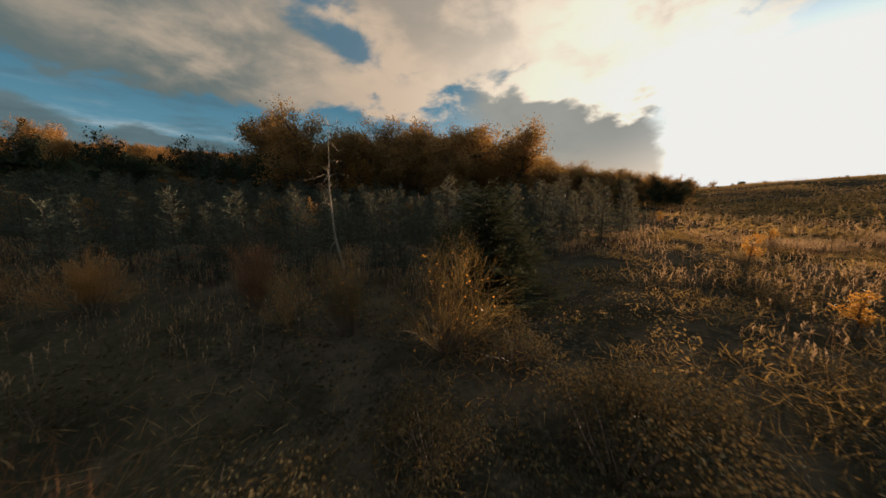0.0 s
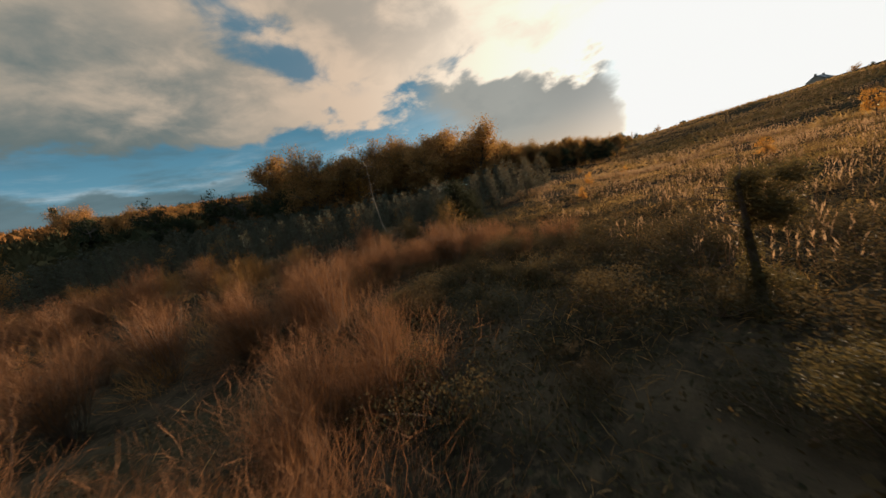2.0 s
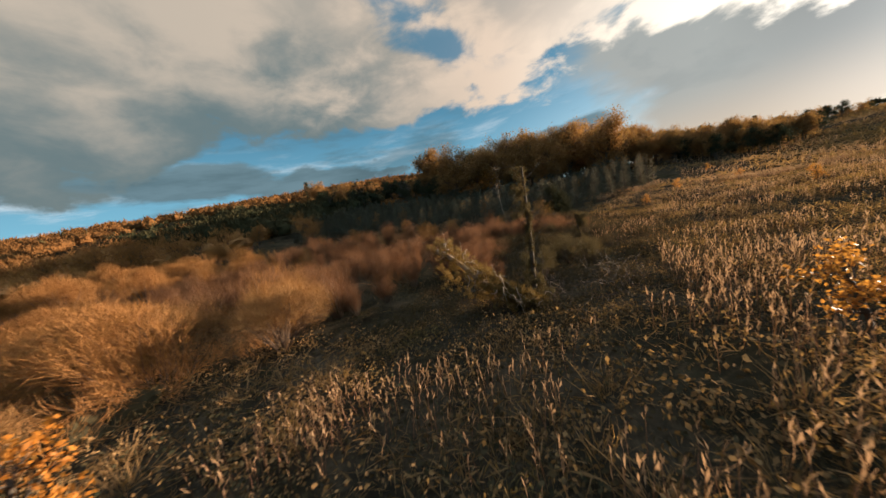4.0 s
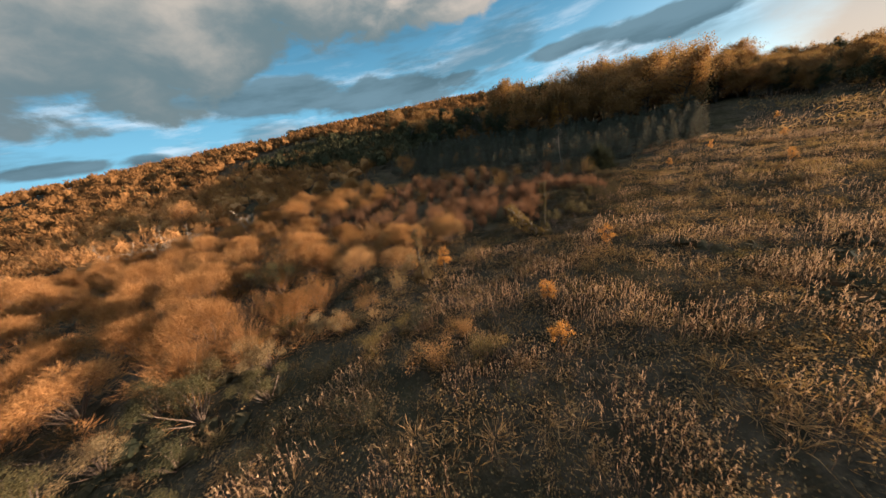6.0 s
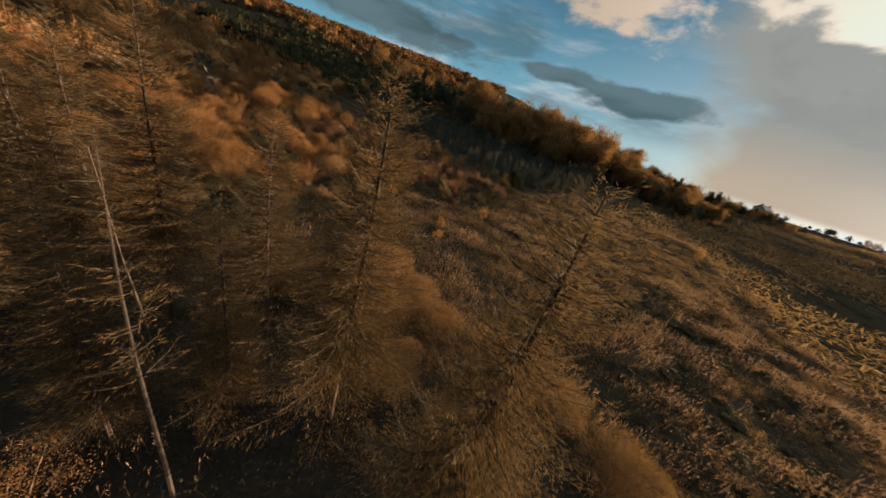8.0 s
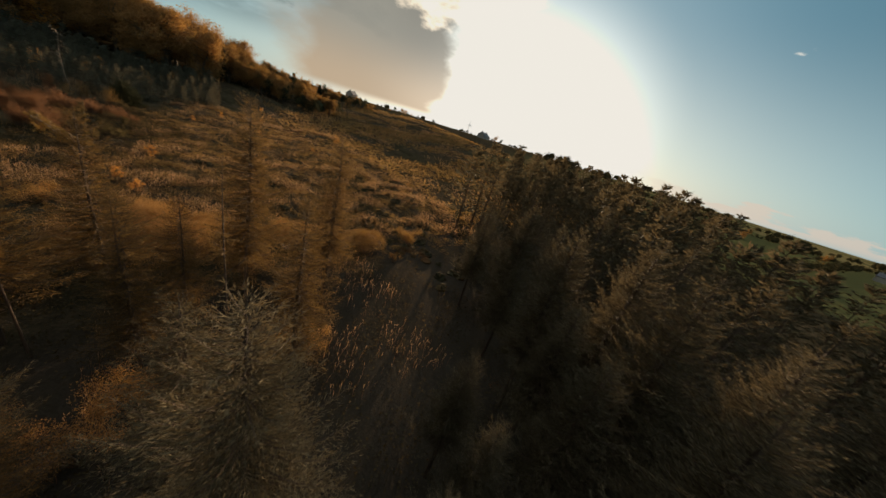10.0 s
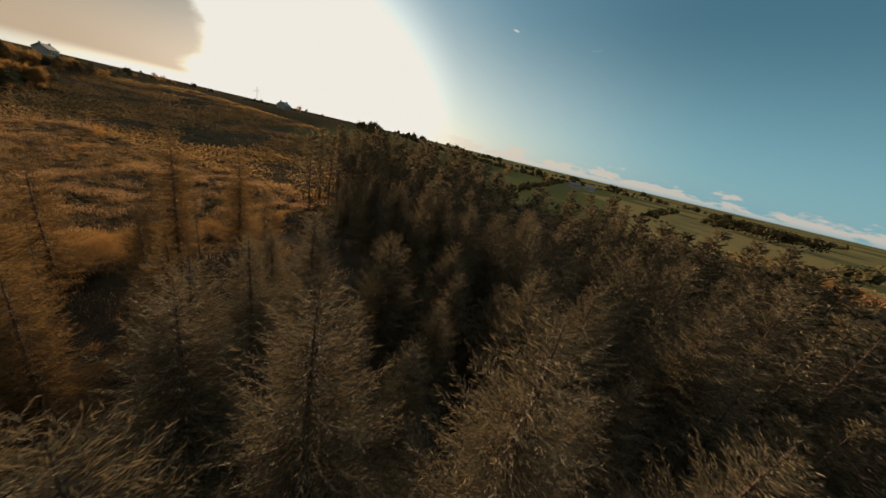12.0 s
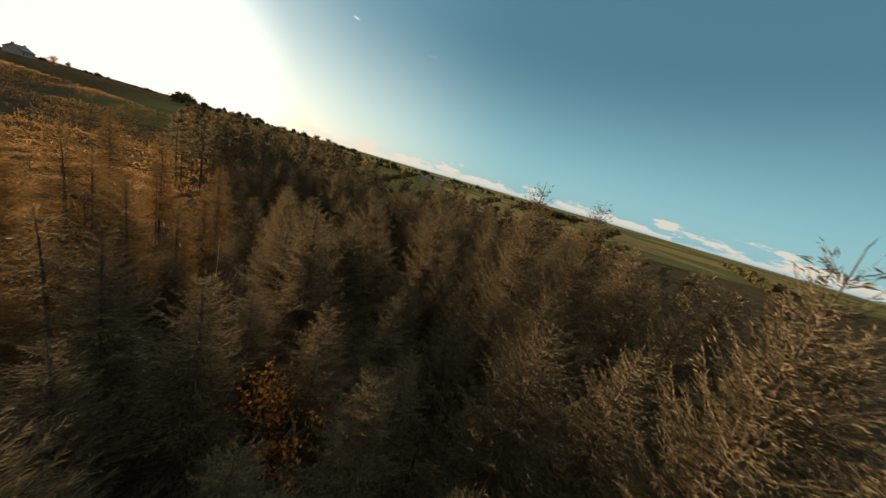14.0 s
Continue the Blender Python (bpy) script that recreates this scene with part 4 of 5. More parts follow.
# ---- bushes along the edge of the scrub ----
ivy_bush = Kind([bush(2.6, 1.5, "olive-leaved bush at the edge of the scrub", "ivy", "olive bushes", 7000, 0.048, hollow=0.3) for _ in range(2)])
for x, y, s in ((-17.8, -32.6, 1.15), (-19.5, -31.5, 0.9), (-7.6, -41.2, 0.95), (-9.4, -42.0, 0.8), (-6.0, -39.2, 0.7), (0.3, -15.9, 0.55), (-9.6, -36, 0.6), (-11.8, -35.2, 0.7), (-8.0, -45.5, 0.9)):
    ivy_bush.put(x, y, s)
for i, (x, y, s) in enumerate(((1.4, -13.5, 0.62), (2.3, -14.2, 0.5), (0.9, -12.6, 0.42))):
    ivy_bush.put(x, y, s, turn=90 * i, which=i % 2)
bramble_mound = Kind([bush(1.1, 1.5, "low bramble mound with bronze leaves", "bramble", "bramble mounds", 3600, 0.046, name="bramble_bush", hollow=0.3) for _ in range(3)])
for x, y in ((-0.6, 2.4), (1.6, 2.2), (1.0, 4.8), (2.6, 3.2), (-2.6, 1.0), (-1.2, -5.4), (0.4, -4.4), (1.6, -3.6), (-2.6, -7.0), (0.8, -9.8), (2.4, -12.0), (1.2, -13.4), (3.0, -5.6), (-2.2, -10.6),
             (3.8, -8.0), (-6.6, -33.5), (-4.6, -37.0), (-2.4, -33.0), (-8.4, -31.4), (-3.6, -40.6), (-1.2, -38.2), (-11.2, -39.4), (-12.4, -45.2)):
    if clear_of_lane(x, y, 0.3):
        bramble_mound.put(x, y, rng.uniform(0.55, 1.0))
for x, y in spots(55, -9, 24, -50, 8, None, 2.0, 0.8):
    bramble_mound.put(x, y, rng.uniform(0.35, 0.75), stretch=rng.uniform(0.5, 0.9))

# low mounds under the open way between the willows and the field
for x, y, s in ((-2.9, -6.2, 0.62), (-1.9, -5.9, 0.5), (-2.4, -7.3, 0.66), (-0.4, -6.0, 0.6), (0.1, -7.0, 0.72), (-1.0, -8.7, 0.5), (1.0, -7.9, 0.8), (0.5, -9.0, 0.66), (-3.3, -8.4, 0.6), (2.3, -7.0, 0.8), (2.9, -9.2, 0.9), (1.7, -10.6, 0.7),
                (-0.4, -11.2, 0.5), (3.6, -11.4, 0.9), (0.6, -12.2, 0.6), (-0.8, -3.6, 0.6), (0.9, -1.4, 0.8), (2.6, -0.6, 0.9), (1.9, -5.2, 0.8), (4.0, -3.4, 0.9), (5.2, -6.2, 1.0), (5.6, -9.6, 0.9), (4.6, -13.6, 0.8), (-3.4, -10.2, 0.55)):
    bramble_mound.put(x, y, 0.7 * s)
olive_mound = Kind([bush(1.0, 1.0, "small olive-leaved bush among the brambles", "ivy", "small olive bushes", 2400, 0.042, hollow=0.3) for _ in range(2)])
for x, y, s in ((-3.2, -6.5, 0.5), (-2.2, -6.9, 0.42), (-0.2, -6.4, 0.5), (0.3, -7.5, 0.5), (-1.7, -43.9, 0.9), (-2.9, -44.8, 1.0), (0.3, -42.6, 0.9), (-1.6, -42.4, 0.8), (-4.2, -43.0, 0.9), (-6.0, -42.4, 1.0)):
    olive_mound.put(x, y, s)
sage_bush = Kind([bush(1.9, 1.25, "sage-coloured leafy willow bush beside the herb field", "willow_pale", "sage bushes", 5200, 0.045, hollow=0.3) for _ in range(2)])
for x, y, s in ((-11.6, -40.5, 1.15), (-10.2, -40.0, 0.8), (-9.0, -38.6, 0.95), (-8.0, -38.2, 0.8), (-7.9, -35.3, 0.75), (-6.9, -34.6, 0.7), (-6.8, -28.0, 0.9), (-8.8, -43.9, 0.85)):
    sage_bush.put(x, y, s)

# amber saplings in the herb field
amber_sapling = Kind([broadleaf(2.1, 0.62, "amber-leaved birch sapling in the herb field", "amber", "amber saplings", 900, 0.075, name="sapling", low=0.1, clumps=14) for _ in range(2)])
for x, y, s in ((-4.6, -27.0, 1.05), (4.3, -32.2, 0.8), (3.2, -28.9, 0.85), (5.2, -21.6, 0.9), (36.0, 7.3, 1.5), (19.0, 2.0, 0.9), (14, 12, 0.9), (22, 18, 0.8), (9.5, 5.5, 0.7), (27, -4, 0.7), (24.0, 30, 0.9), (-7.2, -27.2, 0.55)):
    amber_sapling.put(x, y, s)

# pale shrubs and a dead tree in ivy beside the amber sapling
pale_willow = Kind([willow(2.6, 1.3, "pale straw-coloured willow with a few amber leaves", "willow_pale", "pale willows", 44, 30, 0.007, leaves=160, lean=0.62, name="pale_willow") for _ in range(2)])
for x, y, s in ((-0.4, 5.3, 0.92), (-2.9, 6.5, 0.82), (-4.7, 7.2, 0.6), (-6.2, -30.2, 0.6)):
    if clear_of_lane(x, y, 0.8):
        pale_willow.put(x, y, s)


def clumped(geo, centres, radii, n, length, width, hang=0.3):
    """Leaves in soft clumps."""
    centres, radii = np.asarray(centres, float), np.asarray(radii, float)
    i = rng.choice(len(centres), n, p=radii ** 2 / (radii ** 2).sum())
    d = unit(rng.normal(0, 1, (n, 3)))
    p = centres[i] + d * (radii[i] * rng.uniform(0.3, 1.0, n))[:, None]
    p[:, 2] = np.maximum(p[:, 2], 0.03)
    blades(geo, p, d + rng.normal(0, 0.6, (n, 3)) - np.array([0, 0, hang]), length * rng.uniform(0.6, 1.4, n), width * rng.uniform(0.7, 1.3, n))


def bare_bough(wood, start, way, length, thick, twigs=7):
    limb = bent(start, way, length, 7, 0.16, 0.02)
    tube(wood, limb, np.linspace(thick, 0.003, 8), 5, True)
    for i in range(twigs):
        a = limb[rng.integers(3, 8)]
        w = bent(a, np.asarray(way) * 0.9 + rng.normal(0, 0.45, 3), length * rng.uniform(0.15, 0.35), 4, 0.28)
        tube(wood, w, [0.005, 0.0045, 0.004, 0.003, 0.0015], 3, True)


def ivy_tree(height, label, name="ivy_covered_tree", leafy="ivy", head=1.0, lean=0.10):
    """A dead trunk wrapped in ivy, with an ivy head to one side and bare boughs to the other."""
    t = thing(name, label, "tree")
    wood, leaf = Geo(), Geo()
    stem = bent((0, 0, 0), (lean, 0, 1), height, 9, 0.014)
    tube(wood, stem, np.linspace(0.085, 0.03, 10), 7, True)

    def at(f):
        i = min(int(f * 9), 8)
        return stem[i] + (stem[i + 1] - stem[i]) * (f * 9 - i)

    for f, way, length, thick in ((0.62, (1, 0.3, 0.55), 0.9, 0.020), (0.66, (1, -0.2, 0.25), 0.75, 0.012), (0.76, (1, 0.2, 0.2), 0.8, 0.012), (0.82, (1, 0, 0.35), 1.0, 0.014), (0.90, (0.9, 0.4, 0.5), 0.8, 0.012),
                                  (0.70, (-1, 0.2, 0.05), 0.6, 0.010), (0.64, (-1, -0.3, -0.05), 0.55, 0.010), (0.96, (-0.4, 0.1, 0.9), 0.8, 0.014), (0.44, (0.6, 0.2, 0.9), 0.7, 0.018)):
        bare_bough(wood, at(f), way, length, thick)
    centres, radii = [], []
    for i in range(46):
        f = rng.uniform(0.66, 0.99)
        centres.append(at(f) + np.array([-abs(rng.normal(0.10, 0.17)) * head, rng.normal(0, 0.16), rng.normal(0, 0.05)]))
        radii.append(rng.uniform(0.06, 0.15) * head)
    for i in range(64):
        f = rng.uniform(0.16, 0.72)
        centres.append(at(f) + rng.normal(0, 0.045, 3))
        radii.append(rng.uniform(0.06, 0.115))
    for i in range(60):
        turn, q = rng.uniform(0, 6.28), rng.uniform(0, 1) ** 0.6
        centres.append(np.array([math.cos(turn) * 0.7 * q, math.sin(turn) * 0.7 * q, (1.3 - 0.95 * q) * rng.uniform(0.1, 1.0)]))
        radii.append(rng.uniform(0.10, 0.20))
    clumped(leaf, centres, radii, 27000, 0.034, 0.026)
    part("trunk", wood, M["wood_bark"], t)
    part("ivy", leaf, M[leafy], t, "dense clinging leaves")
    return t


rng = np.random.default_rng(57)
Kind([ivy_tree(2.7, "small dead tree with a broad ivy head", head=2.1, lean=0.05)]).put(2.25, -10.7, 0.70, turn=160)
rng = np.random.default_rng(31)
ivy_trees = Kind([ivy_tree(4.3, "dead tree wrapped in ivy with bare crooked boughs")])
ivy_trees.put(0.14, -18.65, turn=0)
Kind([ivy_tree(3.6, "dead trunk smothered in pale dry climbers at the field edge", leafy="willow_pale")]).put(-5.6, -28.3, turn=140)


def ivy_heap():
    """A fallen tree under a mound of ivy with bleached branches."""
    t = thing("fallen_tree", "fallen tree buried in ivy with bleached twisted branches", "fallen tree")
    wood, leaf = Geo(), Geo()
    crest = np.array([(-1.95, 0.85, 2.15), (-1.4, 0.6, 1.95), (-0.8, 0.35, 1.55), (-0.2, 0.0, 1.05), (0.4, -0.35, 0.85), (0.9, -0.55, 0.6), (1.5, -0.45, 0.35)])
    tube(wood, crest - np.array([0, 0, 0.15]), np.linspace(0.10, 0.05, 7), 6, True)
    n = 520
    k = rng.uniform(0, 5.999, n)
    i = k.astype(int)
    c = crest[i] + (crest[i + 1] - crest[i]) * (k - i)[:, None]
    d = unit(rng.normal(0, 1, (n, 3)) + np.array([0, 0, 0.25]))
    p = c + d * (np.interp(k, [0, 2, 4, 6], [0.42, 0.52, 0.36, 0.28]) * rng.uniform(0.5, 1.0, n))[:, None]
    hang = rng.random(n) < 0.42
    p[:, 2] = np.where(hang, p[:, 2] * rng.uniform(0.3, 1.0, n), p[:, 2])
    clumped(leaf, p, rng.uniform(0.05, 0.12, n), 46000, 0.036, 0.019, 0.5)
    for i in range(20):
        a = crest[rng.integers(1, 7)] + rng.normal(0, 0.14, 3) + np.array([0.1, -0.3, 0.1])
        limb = bent(a, rng.normal(0, 0.7, 3) + np.array([0.2, -0.3, 0.3]), rng.uniform(0.4, 0.7), 8, 0.38, -0.28)
        tube(wood, limb, np.linspace(0.015, 0.004, 9), 5, True)
        for _ in range(2):
            w = bent(limb[rng.integers(2, 7)], rng.normal(0, 1, 3) - np.array([0, 0.2, 0.4]), rng.uniform(0.2, 0.45), 5, 0.35, -0.1)
            tube(wood, w, [0.008, 0.007, 0.006, 0.005, 0.004, 0.002], 4, True)
    for i in range(1, 5):
        bare_bough(wood, crest[i] + np.array([0, 0, 0.3]), (rng.normal(0, 0.3), 0.2, 1), 0.38, 0.009, 2)
    part("deadwood", wood, M["pale_bark"], t, "bleached twisted dead wood")
    part("ivy", leaf, M["ivy_bronze"], t, "olive and bronze ivy leaves")
    return t


Kind([ivy_heap()]).put(-1.2, -18.75, 1.0, turn=0, stretch=1.05)
rng = np.random.default_rng(31)
rng.bit_generator.advance(1118672)

# brushwood of dead bleached sticks by the ivy tree
sticks = Geo()
for i in range(130):
    a = np.array([rng.normal(0, 1.3), rng.normal(0, 1.2), rng.uniform(0.02, 0.5)])
    tube(sticks, bent(a, (rng.normal(0, 1), rng.normal(0, 1), rng.uniform(-0.05, 0.35)), rng.uniform(0.6, 1.6), 5, 0.2), np.linspace(0.006, 0.002, 6), 3)
brush = single("brushwood", sticks, M["stem"], "heap of dead bleached sticks beside the ivy tree", "brushwood", kind="stuff")
heaps = Kind([brush])
heaps.put(2.6, -18.6)
heaps.put(0.6, -17.4, 0.7)

# ---- conifers that the camera passes ----
thin_spruce = Kind([spruce(h, r, "lanky spruce with thin brown-green boughs", "needle_dry", "lanky spruces", gap=0.25, low=lo, per=8, twig=tw, fat=tw * 0.12, sparse=sp, leader=0.8, up=0.45, step=tw * 0.58, power=0.66, stout=st)
                    for h, r, lo, sp, tw, st in ((10.6, 2.5, 0.26, 0.03, 0.12, 0.011), (10.4, 2.6, 0.28, 0.10, 0.15, 0.010), (9.0, 1.9, 0.22, 0.0, 0.11, 0.009), (10.4, 1.0, 0.56, 0.70, 0.13, 0.0055))])
for x, y, s, w in ((9.6, -49.1, 1.02, 0), (13.5, -49.9, 0.95, 0), (1.8, -49.6, 1.02, 0), (4.4, -47.6, 0.86, 1), (10.3, -55.6, 0.99, 2), (8.3, -52.5, 0.87, 3), (-3.2, -49.8, 0.9, 1), (-3.6, -51.0, 1.05, 2),
                   (0.4, -53.5, 1.0, 0),  (-2.2, -56.5, 1.0, 1), (3.2, -57.8, 0.95, 2), (5.6, -52.6, 0.86, 2), (7.0, -50.6, 0.8, 2)):
    thin_spruce.put(x, y, s, which=w)
for x, y in spots(15, -10, 1.5, -60, -50, None, 2.0, 3.5, [(9.6, -49.1), (1.8, -49.6), (4.4, -47.6), (8.3, -52.5), (-3.6, -51.0), (0.4, -53.5), (-2.2, -56.5), (3.2, -57.8), (-3.2, -49.8), (5.9, -54.2), (6.9, -55.2), (4.6, -53.0), (4.4, -55.8)]):
    thin_spruce.put(x, y, rng.uniform(0.8, 1.02), which=int(rng.integers(0, 3)))
# leaning pale stems
lean_stem = thing("dead_tree", "leaning bleached dead stem among the spruces", "tree", "leaning dead stems")
g = Geo()
limb = bent((0, 0, 0), (0.06, 0, 1), 7.5, 8, 0.03)
tube(g, limb, np.linspace(0.05, 0.015, 9), 6)
for i in range(16):
    tube(g, bent(limb[rng.integers(2, 8)], (rng.normal(), rng.normal(), 0.1), 0.55, 4, 0.2), [0.012, 0.010, 0.008, 0.005, 0.003], 3)
part("trunk", g, M["stem"], lean_stem)
stems = Kind([lean_stem])
for x, y, ln in ((-1.2, -50.4, (6, -12)), (2.6, -50.6, (3, -6))):
    stems.put(x, y, 0.95, lean=ln, turn=0)
pole = thing("dead_pole", "bare larch pole leaning against a spruce", "log")
g = Geo()
foot, tip = np.array([6.35, -57.4, float(ground_z(6.35, -57.4)) - 0.05]), np.array([10.1, -56.0, 0.75])
limb = foot + np.outer(np.linspace(0, 1, 7), tip - foot)
limb[1:-1] += rng.normal(0, 0.03, (5, 3))
tube(g, limb, np.linspace(0.05, 0.028, 7), 7, True)
for i in range(9):
    tube(g, bent(limb[1 + i % 5], (rng.normal(0, 0.5), rng.normal(), 0.3), rng.uniform(0.3, 0.7), 3, 0.2), [0.010, 0.008, 0.006, 0.003], 3)
part("trunk", g, M["pale_bark"], pole)
tan_shrub = Kind([bush(2.2, 1.5, "rounded tan-leaved shrub at the foot of the spruces", "beech", "tan shrubs", 8500, 0.038, hollow=0.2) for _ in range(2)])
for x, y, s in ((5.9, -54.2, 1.1), (4.4, -55.8, 1.0), (6.9, -55.2, 0.95), (11.5, -54.3, 0.75), (23.8, -44.2, 1.0), (10.2, -53.2, 0.6), (2.4, -54.6, 0.9), (20.5, -47.0, 0.5)):
    tan_shrub.put(x, y, s)

# ---- spruce stand under the last stretch ----
stand = Kind([spruce(h, r, "Sitka spruce of the stand with brushy green-brown boughs", "needle", "spruces of the stand", gap=0.26, low=0.36, per=9, twig=0.140, fat=0.019, leader=0.9, up=0.62, step=0.078, power=0.80)
              for h, r in ((10.6, 3.4), (11.4, 3.2), (9.8, 3.4), (11.0, 3.0))])
mid_stand = Kind([spruce(h, r, "spruce of the stand with brushy boughs", "needle", "spruces of the stand", gap=0.40, low=0.12, per=7, twig=0.24, fat=0.050, leader=0.9, up=0.62, step=0.18, power=0.80)
                  for h, r in ((10.4, 2.9), (11.2, 2.8), (9.6, 3.0))])
far_stand = [spruce(h, r, "spruce further back in the dark stand", "needle", "spruces of the stand", gap=0.66, low=0.30, per=6, twig=0.52, fat=0.165, leader=0.9, up=0.6, step=0.48, power=0.75, limbs=False)
                  for h, r in ((10.4, 2.9), (11.2, 2.8), (9.4, 3.0))]
far_places = []
known = [(-0.3, -71.2, 9.4), (-0.7, -67.4, 8.5), (-3.4, -66.6, 8.0), (7.6, -65.3, 7.1), (7.8, -61.0, 6.7), (17.2, -65.1, 7.9), (18.4, -67.4, 7.3), (7.0, -59.1, 5.4), (35.2, -74.8, 7.9), (-5.9, -73.6, 11.3), (-5.8, -76.9, 11.4), (-14.6, -72.6, 11.4), (-5.6, -65.2, 8.3), (-3.4, -63.9, 7.4), (-11.9, -71.2, 8.2), (6.2, -77.8, 8.5), (9.4, -85.3, 8.5),
         (1.4, -81.5, 9.6), (-4.5, -81.4, 9.9), (-7.7, -78.7, 9.4), (-7.0, -83.5, 9.8), (-9.6, -80.5, 9.7), (-12.0, -83.0, 9.8), (-2.0, -84.5, 9.7), (4.4, -84.0, 9.4), (-13.4, -79.0, 9.5), (-16.5, -81.5, 9.8), (-10.6, -77.2, 9.0)]
used = [(x, y) for x, y, _ in known]
for x, y, top in known:
    s = (top + 2.5) / 10.6
    slim = 0.66 if s > 1.2 else 1.0
    (stand if from_lane(x, y) < 13 else mid_stand).put(x, y, s * slim, which=0, stretch=1 / slim)
# lower spruces between them, in the gaps
for x, y, top in ((-11.0, -67.8, 5.8), (-7.1, -68.6, 5.2), (-6.1, -66.6, 5.6), (-9.0, -66.4, 6.0), (-12.6, -65.6, 5.5), (-8.4, -70.6, 5.6), (-13.6, -69.4, 6.2), (-4.4, -69.6, 5.4), (-2.6, -71.6, 5.6), (-9.8, -68.9, 5.0), (-15.4, -64.4, 5.6), (-5.2, -71.8, 5.8)):
    used.append((x, y))
    stand.put(x, y, (top + 2.5) / 10.4)


def in_stand(x, y):
    return y < -62.5 + 0.10 * x + max(0, x - 20) * 0.35 and y > -118 + 0.45 * x and x < 62


def low_enough(x, y):
    return clear_of_lane(x, y, 0.5)


def plant_stand(places, lo, hi):
    for x, y in places:
        used.append((x, y))
        d = from_lane(x, y)
        s = rng.uniform(lo, hi)
        if d > 26:
            far_places.append((x, y, s, rng.uniform(0, 6.28)))
            continue
        kind = stand if d < 11 else mid_stand
        if d < 6:
            over = LANE[np.hypot(LANE[:, 0] - x, LANE[:, 1] - y).argmin(), 2]
            s = min(s, (over - (4.4 if d < 3.2 else 2.4) + 2.5) / 11.4)
        kind.put(x, y, s, lean=(rng.normal(0, 1), rng.normal(0, 1)))


plant_stand(spots(135, -26, 20, -88, -61, lambda x, y: in_stand(x, y) and low_enough(x, y), 1.95, 0, used), 0.80, 1.0)
plant_stand(spots(120, -45, 62, -125, -50, lambda x, y: in_stand(x, y) and low_enough(x, y), 2.7, 0, used), 0.82, 1.04)
plant_stand(spots(16, -26, 8, -64, -55, lambda x, y: low_enough(x, y), 2.4, 0, used), 0.62, 0.85)
plant_stand(spots(34, -24, -4, -66, -53, lambda x, y: low_enough(x, y), 1.9, 0, used), 0.74, 0.98)
plant_stand(spots(40, 17, 48, -70, -40, lambda x, y: low_enough(x, y) and y < -61 + (x - 11.5) * 0.72, 2.4, 0, used), 0.62, 0.92)
plant_stand(spots(90, -8, 40, -102, -71, lambda x, y: in_stand(x, y) and low_enough(x, y), 1.75, 0, used), 0.78, 0.98)
larch = Kind([broadleaf(9.5, 1.7, "amber larch among the spruces", "amber", "amber larches", 2200, 0.13, name="larch_tree", low=0.3, clumps=26)])
for x, y, s in ((-1.6, -74.6, 0.86), (-8.4, -66.1, 0.94), (26, -86, 0.85), (30, -88, 0.8)):
    larch.put(x, y, s)

# dark belt of trees toward the sun
for x, y in spots(95, 34, 96, -72, -26, lambda x, y: y > -74 + 0.30 * (x - 30) and y < -38 + 0.42 * (x - 36), 2.7, 0, used):
    far_places.append((x, y, rng.uniform(0.92, 1.18), rng.uniform(0, 6.28)))
massed("far_spruces", far_stand, far_places, "dark spruces standing close together further back", "trees")
for o in far_stand:
    for c in list(o.children):
        bpy.data.objects.remove(c)
    bpy.data.objects.remove(o)

# ---- herb field: stalks, grass and brambles ----


def scatter(n, x0, x1, y0, y1, keep, clump, bias=0.5, thin=1.0):
    x, y = rng.uniform(x0, x1, n * 4), rng.uniform(y0, y1, n * 4)
    d = np.zeros(len(x))
    for i in range(9):
        turn, w = rng.uniform(0, 6.28), clump * rng.uniform(0.5, 2.6)
        d += 0.42 * np.sin((x * math.cos(turn) + y * math.sin(turn)) * w + rng.uniform(0, 6.28) + 1.2 * np.sin((x * math.sin(turn) - y * math.cos(turn)) * w * 0.7))
    ok = keep(x, y) & (rng.random(len(x)) < np.where((y > -17) & (y < 14), thin, 1.0)) & (d + rng.normal(0, 0.45, len(x)) > bias - 0.5)
    return x[ok][:n], y[ok][:n]


edge_of_scrub = np.vectorize(scrub_edge)


def herb_stalks(name, n, area, scale, clump, keep, label):
    heads, stems = Geo(), Geo()
    x, y = scatter(n, *area, keep, clump, 0.75, 0.34)
    k = len(x)
    foot = np.stack([x, y, ground_z(x, y)], -1)
    h = scale * rng.uniform(0.75, 1.35, k)
    d = unit(np.stack([rng.normal(0.05, 0.13, k), rng.normal(0, 0.13, k), np.ones(k)], -1))
    blades(stems, foot, d, h, 0.014 * scale, belly=0.2)
    for lo, hi, wide in ((0.50, 0.22, 0.020), (0.68, 0.15, 0.034), (0.75, 0.15, 0.038), (0.83, 0.14, 0.028)):
        p = foot + d * (h * lo)[:, None]
        e = d + rng.normal(0, 0.22, (k, 3))
        blades(heads, p, e, h * hi * rng.uniform(0.8, 1.3, k), wide * scale * rng.uniform(0.6, 1.4, k), belly=0.5, bow=0.05)
    t = tagged(new(name), label, "wild flowers", kind="stuff")
    a = part("stalks", stems, M["herb_stem"], t)
    b = part("seed_heads", heads, M["herb_head"], t, "pale fluffy seed heads")
    for o in (a, b):
        o["kind"] = "stuff"


